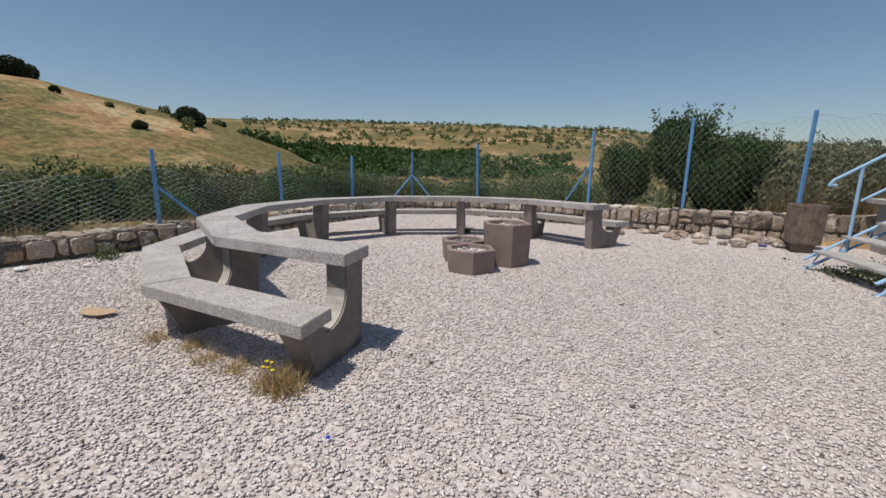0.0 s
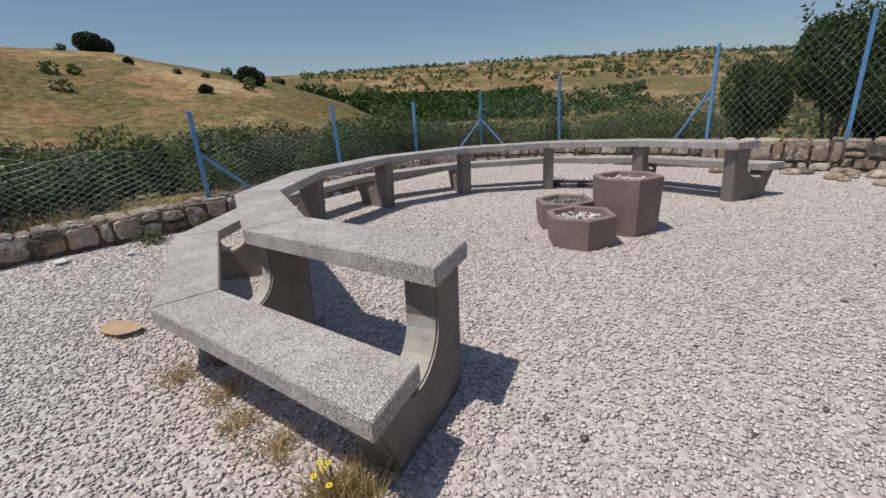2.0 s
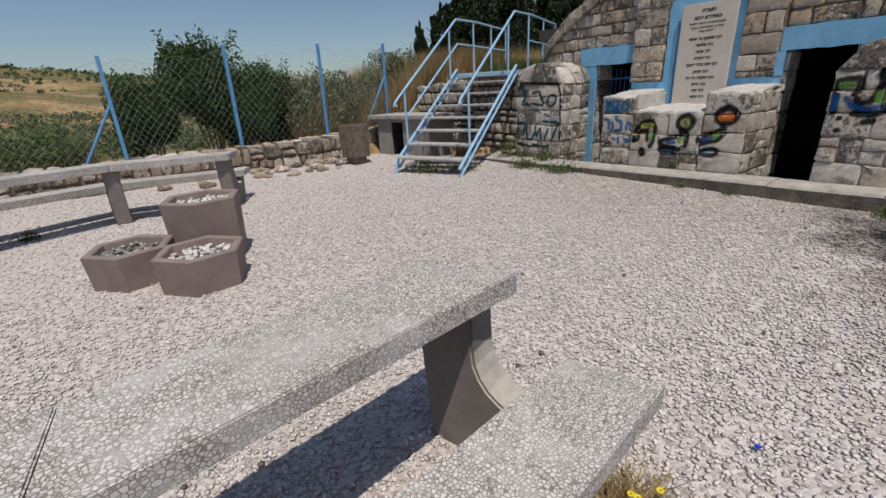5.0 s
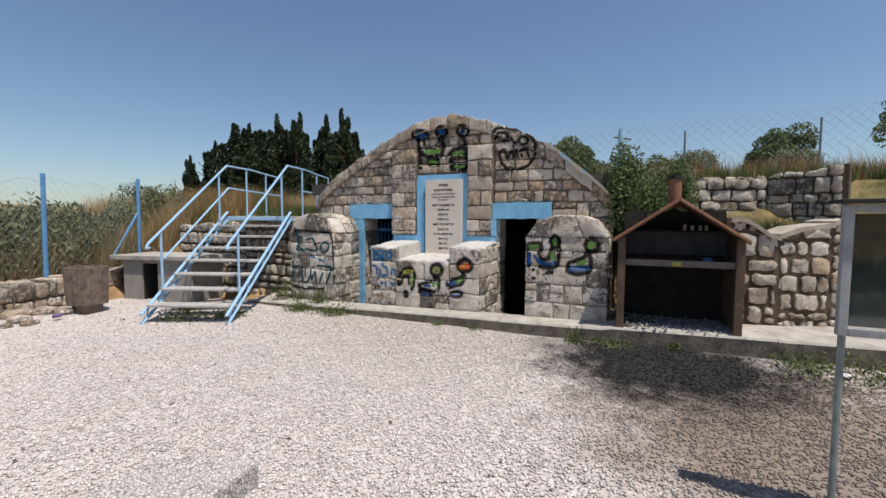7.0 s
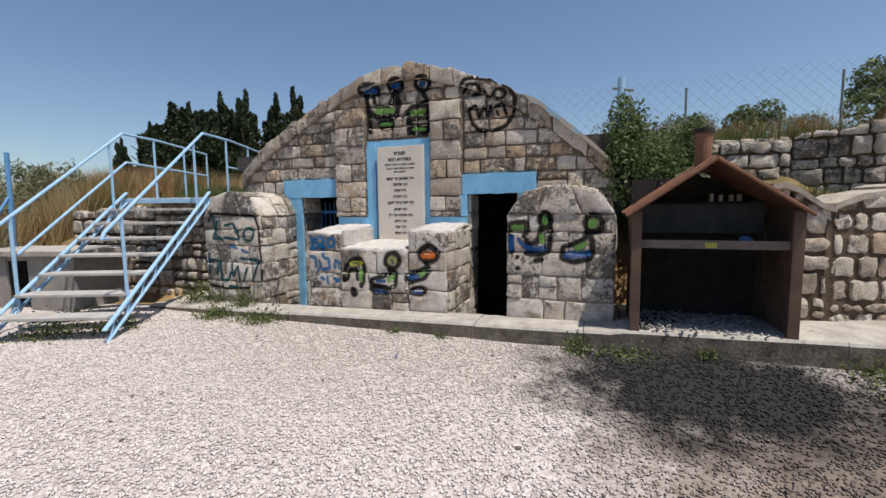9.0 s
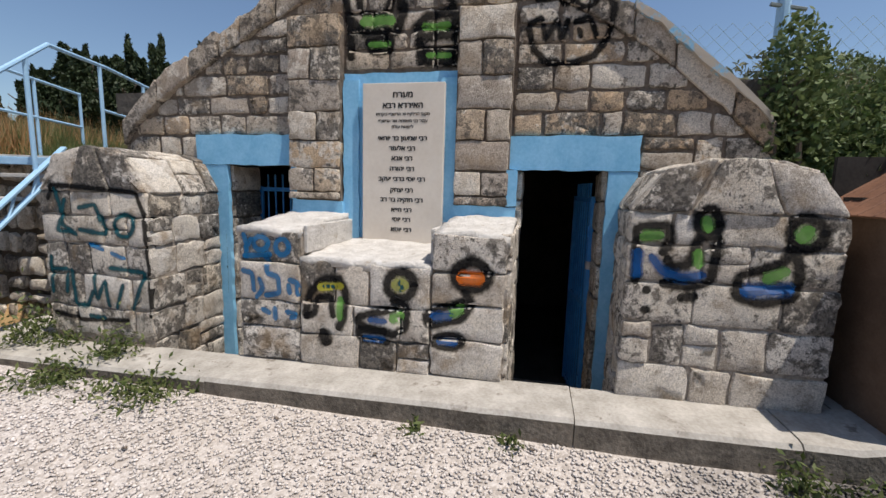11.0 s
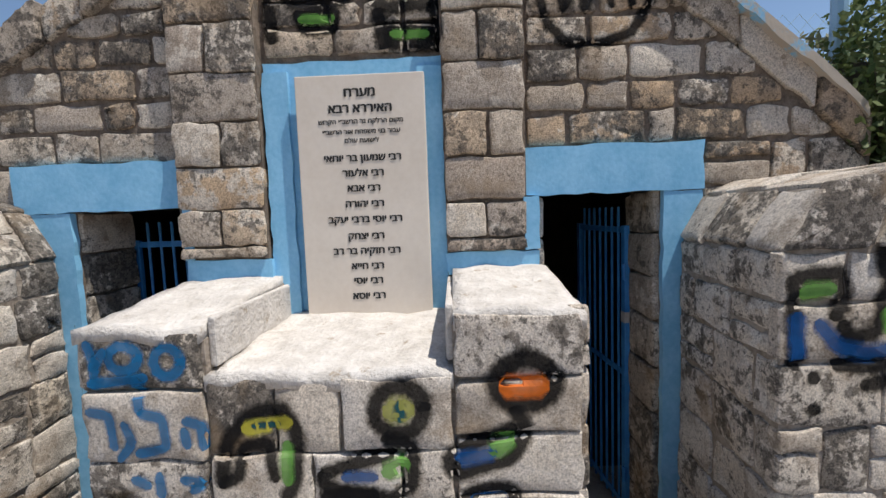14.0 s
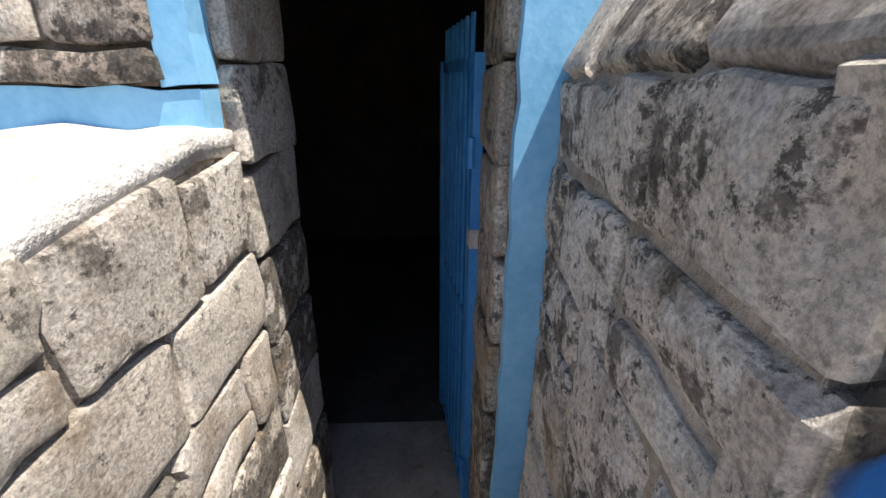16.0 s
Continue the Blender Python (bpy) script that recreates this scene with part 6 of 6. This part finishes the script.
SPRAY = [
    ('front', 'blue', 0.09, [(4.98,3.13),(4.82,3.11)]),
    ('front', 'blue', 0.08, [(4.54,3.15),(4.46,3.15)]),
    ('front', 'blue', 0.08, [(4.12,3.14),(4.08,3.13)]),
    ('front', 'green', 0.08, [(4.8,2.82),(4.55,2.82)]),
    ('front', 'green', 0.07, [(4.28,2.76),(4.08,2.76)]),
    ('front', 'green', 0.05, [(4.74,2.64),(4.57,2.64)]),
    ('front', 'green', 0.05, [(4.24,2.54),(4.06,2.53)]),
    ('front', 'black', 0.055, [(4.76,3.11),(4.78,3.07),(4.83,3.04),(4.91,3.04),(4.98,3.06),(5.04,3.09),(5.06,3.13),(5.04,3.17),(4.98,3.2),(4.91,3.2),(4.83,3.19),(4.78,3.15),(4.76,3.11)]),
    ('front', 'black', 0.05, [(4.4,3.15),(4.41,3.1),(4.45,3.07),(4.5,3.07),(4.55,3.08),(4.59,3.12),(4.61,3.16),(4.59,3.21),(4.55,3.23),(4.5,3.24),(4.45,3.22),(4.41,3.19),(4.4,3.15)]),
    ('front', 'black', 0.05, [(3.99,3.12),(4.01,3.08),(4.04,3.05),(4.1,3.04),(4.15,3.06),(4.19,3.1),(4.21,3.14),(4.19,3.19),(4.15,3.22),(4.1,3.22),(4.05,3.21),(4.01,3.17),(3.99,3.12)]),
    ('front', 'black', 0.07, [(4.96,3.04),(4.93,2.85),(4.78,2.73),(4.51,2.73),(4.46,2.88),(4.5,3.05)]),
    ('front', 'black', 0.05, [(4.84,3.03),(4.82,2.89),(4.59,2.87),(4.55,3.06)]),
    ('front', 'black', 0.07, [(4.08,3.03),(4.05,2.86),(4.26,2.84),(4.35,2.76),(4.29,2.68),(4.03,2.69),(4.02,2.84)]),
    ('front', 'black', 0.05, [(4.76,2.67),(4.54,2.67),(4.57,2.58),(4.73,2.58),(4.76,2.67)]),
    ('front', 'black', 0.06, [(4.27,2.58),(4.02,2.57),(4.03,2.48),(4.25,2.49),(4.27,2.58)]),
    ('front', 'black', 0.07, [(4.92,2.88),(4.91,2.54)]),
    ('front', 'black', 0.06, [(4.32,2.66),(4.29,2.47)]),
    ('front', 'black', 0.05, [(4.01,2.69),(4.0,2.46)]),
    ('front', 'black', 0.045, [(3.56,3.04),(3.5,3.12),(3.34,3.12),(3.11,3.07),(2.92,2.96),(2.84,2.82),(2.86,2.64),(2.96,2.49),(3.13,2.44),(3.31,2.46),(3.41,2.56),(3.45,2.72)]),
    ('front', 'black', 0.035, [(3.45,2.74),(3.35,2.78),(3.32,2.62),(3.24,2.77),(3.2,2.61),(3.16,2.76)]),
    ('front', 'black', 0.035, [(3.11,2.74),(3.0,2.77),(2.95,2.63)]),
    ('front', 'black', 0.03, [(3.08,2.69),(3.06,2.63)]),
    ('front', 'black', 0.04, [(3.53,2.95),(3.45,3.06),(3.32,3.03),(3.29,2.93),(3.4,2.92)]),
    ('front', 'black', 0.03, [(3.24,2.95),(3.2,2.87),(3.13,2.88)]),
    ('front', 'black', 0.035, [(2.96,2.89),(2.98,2.85),(3.02,2.83),(3.06,2.83),(3.1,2.86),(3.12,2.9),(3.1,2.94),(3.06,2.96),(3.02,2.96),(2.98,2.93),(2.96,2.89)]),
    ('plinth', 'sprayblue', 0.045, [(4.991,1.036),(5.002,1.0),(5.03,0.977),(5.065,0.977),(5.093,1.0),(5.104,1.036),(5.093,1.073),(5.065,1.096),(5.03,1.096),(5.002,1.073),(4.991,1.036)]),
    ('plinth', 'sprayblue', 0.045, [(5.152,1.055),(5.164,1.023),(5.195,1.003),(5.234,1.003),(5.265,1.023),(5.277,1.055),(5.265,1.087),(5.234,1.107),(5.195,1.107),(5.164,1.087),(5.152,1.055)]),
    ('plinth', 'sprayblue', 0.043, [(5.352,1.113),(5.327,1.04),(5.337,0.953)]),
    ('plinth', 'sprayblue', 0.043, [(5.289,1.082),(5.337,1.02)]),
    ('plinth', 'sprayblue', 0.045, [(5.348,0.961),(5.223,0.97),(5.139,0.978)]),
    ('plinth', 'sprayblue', 0.045, [(5.172,0.968),(5.164,0.853)]),
    ('plinth', 'sprayblue', 0.043, [(5.358,0.853),(5.285,0.838),(5.273,0.711)]),
    ('plinth', 'sprayblue', 0.040, [(5.227,0.801),(5.197,0.732),(5.256,0.661)]),
    ('plinth', 'sprayblue', 0.043, [(5.156,0.843),(5.076,0.822),(5.068,0.703),(5.181,0.682)]),
    ('plinth', 'sprayblue', 0.043, [(4.989,0.807),(4.93,0.79),(4.928,0.703)]),
    ('plinth', 'sprayblue', 0.040, [(4.997,0.77),(4.989,0.711)]),
    ('plinth', 'sprayblue', 0.043, [(5.206,0.578),(5.156,0.553)]),
    ('plinth', 'sprayblue', 0.040, [(5.108,0.593),(5.106,0.515)]),
    ('plinth', 'sprayblue', 0.043, [(5.014,0.574),(4.939,0.557),(4.982,0.528)]),
    ('plinth', 'yellow', 0.055, [(4.76,0.77),(4.6,0.79)]),
    ('plinth', 'teal', 0.03, [(4.73,0.78),(4.64,0.78)]),
    ('plinth', 'green', 0.05, [(4.61,0.7),(4.61,0.56)]),
    ('plinth', 'olive', 0.1, [(4.2,0.83),(4.15,0.83)]),
    ('plinth', 'teal', 0.05, [(4.17,0.85),(4.17,0.8)]),
    ('plinth', 'blue', 0.05, [(4.39,0.57),(4.28,0.57)]),
    ('plinth', 'green', 0.06, [(4.23,0.59),(4.16,0.62)]),
    ('plinth', 'blue', 0.05, [(4.43,0.44),(4.29,0.44)]),
    ('plinth', 'orange', 0.08, [(3.77,0.91),(3.64,0.91)]),
    ('plinth', 'blue', 0.06, [(3.95,0.63),(3.83,0.65)]),
    ('plinth', 'green', 0.06, [(3.82,0.66),(3.76,0.71)]),
    ('plinth', 'blue', 0.05, [(3.9,0.47),(3.79,0.47)]),
    ('plinth', 'black', 0.05, [(4.87,0.55),(4.84,0.72),(4.74,0.83),(4.62,0.84),(4.57,0.75),(4.58,0.56),(4.62,0.49)]),
    ('plinth', 'black', 0.04, [(4.87,0.55),(4.8,0.58),(4.78,0.7),(4.68,0.71),(4.66,0.57)]),
    ('plinth', 'black', 0.08, [(4.74,0.45),(4.71,0.38)]),
    ('plinth', 'black', 0.055, [(4.08,0.84),(4.09,0.79),(4.12,0.75),(4.17,0.74),(4.22,0.75),(4.26,0.78),(4.27,0.82),(4.26,0.87),(4.22,0.91),(4.17,0.92),(4.13,0.91),(4.09,0.88),(4.08,0.84)]),
    ('plinth', 'black', 0.05, [(4.23,0.72),(4.13,0.69),(4.13,0.54),(4.21,0.48),(4.46,0.52),(4.49,0.58),(4.33,0.63),(4.21,0.66)]),
    ('plinth', 'black', 0.045, [(4.26,0.42),(4.46,0.43),(4.48,0.49),(4.28,0.5)]),
    ('plinth', 'black', 0.065, [(3.59,0.94),(3.6,0.89),(3.64,0.85),(3.69,0.84),(3.75,0.84),(3.79,0.88),(3.81,0.92),(3.79,0.97),(3.75,1.0),(3.7,1.02),(3.65,1.01),(3.61,0.98),(3.59,0.94)]),
    ('plinth', 'black', 0.05, [(3.74,0.82),(3.69,0.73),(3.77,0.62),(3.97,0.57),(4.0,0.64),(3.87,0.7),(3.75,0.75)]),
    ('plinth', 'black', 0.045, [(3.74,0.48),(3.76,0.46),(3.81,0.43),(3.88,0.43),(3.93,0.44),(3.95,0.46),(3.93,0.49),(3.88,0.51),(3.81,0.52),(3.76,0.51),(3.74,0.48)]),
    ('buttress', 'green', 0.06, [(2.7,1.23),(2.61,1.24)]),
    ('buttress', 'blue', 0.06, [(2.72,1.14),(2.72,0.99)]),
    ('buttress', 'blue', 0.07, [(2.64,1.11),(2.58,1.03),(2.47,1.0),(2.37,1.02)]),
    ('buttress', 'green', 0.07, [(2.37,1.34),(2.36,1.29)]),
    ('buttress', 'green', 0.07, [(2.4,1.15),(2.39,1.08)]),
    ('buttress', 'green', 0.08, [(1.9,1.26),(1.87,1.3)]),
    ('buttress', 'blue', 0.08, [(2.14,0.95),(1.92,0.97)]),
    ('buttress', 'green', 0.06, [(2.04,1.02),(1.95,1.07)]),
    ('buttress', 'black', 0.05, [(2.72,0.96),(2.74,1.28),(2.57,1.3),(2.55,1.2),(2.59,1.14)]),
    ('buttress', 'black', 0.05, [(2.56,1.11),(2.53,1.02)]),
    ('buttress', 'black', 0.05, [(2.3,1.32),(2.31,1.27),(2.33,1.24),(2.37,1.24),(2.4,1.27),(2.42,1.32),(2.41,1.37),(2.39,1.4),(2.35,1.41),(2.32,1.37),(2.3,1.32)]),
    ('buttress', 'black', 0.05, [(2.4,1.24),(2.44,1.08),(2.56,1.05)]),
    ('buttress', 'black', 0.05, [(2.3,1.24),(2.31,1.11),(2.32,0.98),(2.41,0.95),(2.57,0.96)]),
    ('buttress', 'black', 0.055, [(1.79,1.29),(1.8,1.24),(1.84,1.2),(1.89,1.2),(1.94,1.23),(1.96,1.28),(1.95,1.33),(1.91,1.37),(1.86,1.37),(1.81,1.34),(1.79,1.29)]),
    ('buttress', 'black', 0.05, [(1.93,1.2),(1.97,1.11),(2.18,1.03),(2.18,0.91),(2.06,0.88),(1.89,0.92),(1.88,1.05),(1.91,1.18)]),
    ('buttress', 'black', 0.05, [(2.66,0.92),(2.65,0.91)]),
    ('buttress', 'black', 0.05, [(2.66,0.8),(2.65,0.79)]),
    ('buttress', 'black', 0.05, [(2.47,0.88),(2.39,0.89)]),
    ('side', 'black', 0.03, [(7.09,1.31),(7.04,1.42),(6.71,1.41),(6.26,1.38),(6.2,1.23),(6.18,0.81),(6.19,0.42)]),
    ('side', 'teal', 0.045, [(7.01,1.39),(6.95,1.11),(6.83,1.04)]),
    ('side', 'teal', 0.04, [(6.93,1.31),(7.02,1.06),(6.86,1.06)]),
    ('side', 'teal', 0.045, [(6.79,1.25),(6.63,1.28),(6.55,1.05),(6.79,1.08)]),
    ('side', 'teal', 0.045, [(6.28,1.13),(6.3,1.08),(6.35,1.04),(6.41,1.04),(6.46,1.07),(6.47,1.12),(6.45,1.17),(6.39,1.21),(6.34,1.21),(6.29,1.18),(6.28,1.13)]),
    ('side', 'teal', 0.045, [(7.11,0.85),(7.12,0.56)]),
    ('side', 'teal', 0.04, [(7.1,0.75),(6.95,0.76),(6.97,0.57)]),
    ('side', 'teal', 0.045, [(6.91,0.75),(6.89,0.47),(6.78,0.47),(6.71,0.59)]),
    ('side', 'teal', 0.04, [(6.7,0.73),(6.68,0.52),(6.59,0.69),(6.57,0.48)]),
    ('side', 'teal', 0.045, [(6.53,0.79),(6.21,0.77),(6.36,0.47)]),
    ('side', 'teal', 0.04, [(6.42,0.66),(6.5,0.47)]),
    ('side', 'sprayblue', 0.035, [(6.73,0.97),(6.59,0.93)]),
    ('side', 'sprayblue', 0.035, [(6.51,0.91),(6.41,0.87)]),
    ('side', 'black', 0.03, [(7.12,0.39),(6.83,0.35),(6.4,0.38)]),
    ('side', 'teal', 0.04, [(6.76,0.39),(6.62,0.38)]),
]
for i, (g, colour, width, pts) in enumerate(SPRAY):
    stroke(tags[g], colour, width, pts, 0.004 + (0.0 if colour == "black" else 0.003) + 0.00005 * i)

# ---- litter ----
CARD = plain("cardboard", (0.42, 0.29, 0.17), (0.52, 0.38, 0.25), 8, 0.9, 0.2)
lit = thing("cardboard_scrap", "torn brown piece of cardboard lying on gravel", "cardboard", (-3.42, 1.78, 0.02))
bm = bmesh.new()
pts = [(0.17 * math.cos(t) * (1 + 0.12 * math.sin(3 * t)), 0.10 * math.sin(t) * (1 + 0.15 * math.cos(2 * t))) for t in [i * 0.45 for i in range(14)]]
prism(bm, pts, Matrix.Rotation(radians(20), 4, "Z"), 0.012, 0.018)
for v in bm.verts:
    v.co.z += 0.25 * v.co.x * v.co.x + 0.06 * abs(v.co.y)
bmesh.ops.recalc_face_normals(bm, faces=bm.faces)
part("sheet", bm, CARD, lit)
PAPER = plain("white_litter", (0.6, 0.6, 0.6), (0.8, 0.8, 0.78), 20, 0.8, 0.2)
BOTTLE_BLUE = plain("blue_plastic", (0.01, 0.03, 0.5), (0.02, 0.06, 0.65), 20, 0.4, 0)
for x, y, r, m, nm, lb in ((2.77, 3.59, 0.014, BOTTLE_BLUE, "bottle_cap", "blue plastic bottle cap on the gravel"), (-0.44, 1.81, 0.012, BOTTLE_BLUE, "bottle_cap", "blue plastic bottle cap on the gravel"), (-5.5, 2.3, 0.04, PAPER, "paper_scrap", "crumpled white paper near the low wall"),
                           (-5.6, 3.0, 0.035, PAPER, "paper_scrap", "crumpled white paper near the low wall"), (3.2, -0.55, 0.06, PAPER, "paper_scrap", "crumpled white paper among weeds"), (-5.75, 1.75, 0.065, PAPER, "plastic_plate", "white plastic plate lying by the low wall")):
    ob = thing(nm, lb, "litter", (x, y, yard_z(x, y) + 0.01))
    bm = bmesh.new()
    bmesh.ops.create_icosphere(bm, subdivisions=2, radius=r)
    for v in bm.verts:
        v.co.z = v.co.z * 0.35 + 0.02
        v.co *= 1 + 0.25 * wave(v.co.x / r * 2, v.co.y / r * 2, 1.0, r)
    part("body", bm, m, ob)
can = thing("drink_can", "crushed purple drink can by the rubble wall", "can", (1.35, 9.55, 0.09))
part("can", bar((0, 0, 0), (0.11, 0.03, 0.0), 0.032, 12), plain("purple_can", (0.10, 0.07, 0.16), (0.2, 0.16, 0.3), 20, 0.4, 0), can)
for i in range(26):
    x, y = rng.uniform(-1.6, 1.7), rng.uniform(9.5, 10.3)
    r = rng.uniform(0.05, 0.16)
    ob = thing("loose_stone", "loose pale rubble stone at the wall foot", "stone", (x, y, yard_z(x, y)), "loose stones")
    bm = bmesh.new()
    bmesh.ops.create_icosphere(bm, subdivisions=2, radius=r)
    for v in bm.verts:
        v.co = Vector((v.co.x * 1.2, v.co.y, v.co.z * 0.55 + r * 0.25)) * (1 + 0.35 * wave(v.co.x / r, v.co.y / r, 1.3, i))
    part("stone", bm, RUBBLE, ob)

# ---- loose gravel on the yard ----
base = np.array([(1, 0, 0.1), (0.3, 0.9, -0.1), (-0.8, 0.6, 0.1), (-0.75, -0.6, -0.1), (0.35, -0.9, 0.1), (0.1, 0.1, 0.8), (0, 0, -0.8)])
tri = np.array([(0, 1, 5), (1, 2, 5), (2, 3, 5), (3, 4, 5), (4, 0, 5), (1, 0, 6), (2, 1, 6), (3, 2, 6), (4, 3, 6), (0, 4, 6)])
eye = np.array([(1.0, 0.6), (0.4, 1.3), (-0.5, 1.5), (-1.7, 1.5), (-2.2, 1.5), (-1.8, 1.5), (0.7, 2.7), (2.2, 4.0), (2.8, 3.3)])
cand = np.c_[nr.uniform(-6.0, 3.53, 600000), nr.uniform(-5.0, 10.3, 600000)]
dist = np.min(np.linalg.norm(cand[:, None, :] - eye[None], axis=2), 1)
keep = nr.uniform(size=len(cand)) < np.clip(1.15 - dist / 5.0, 0.16, 1.0) * 0.46
cand = cand[keep]
hs = np.array([yard_z(x, y) for x, y in cand])
n = len(cand)
size = nr.uniform(0.0065, 0.0150, (n, 1, 1))
body = base[None] * size * np.stack([nr.uniform(0.8, 1.35, n), nr.uniform(0.6, 1.0, n), nr.uniform(0.45, 0.8, n)], 1)[:, None, :]
body *= nr.uniform(0.8, 1.2, (n, 7, 1))
t, tl = nr.uniform(0, 6.28, n), nr.normal(size=n) * 0.35
c, s = np.cos(t)[:, None], np.sin(t)[:, None]
x, y, z = body[:, :, 0], body[:, :, 1], body[:, :, 2] + body[:, :, 0] * tl[:, None]
verts = np.stack([c * x - s * y + cand[:, :1], s * x + c * y + cand[:, 1:], z + hs[:, None] + size[:, :, 0] * 0.5], 2).reshape(-1, 3)
faces = (np.arange(n)[:, None, None] * 7 + tri[None]).reshape(-1, 3)
pick = nr.permutation(n)[:420]
bits = verts.reshape(n, 7, 3)[pick] + np.array([0, 0, 0.008])
bits = bits.mean(1, keepdims=True) + (bits - bits.mean(1, keepdims=True)) * nr.uniform(0.7, 1.5, (420, 1, 1)) * np.array([1, 1, 0.5])
tagged(quick("leaf_litter", bits.reshape(-1, 3), (np.arange(420)[:, None, None] * 7 + tri[None]).reshape(-1, 3), MORTAR), "dark dry leaves and twigs strewn on the gravel", "litter", kind="stuff")
gravel = tagged(quick("loose_gravel", verts, faces, PEBBLE_YARD), "loose crushed limestone chips on the yard", "gravel", kind="stuff")
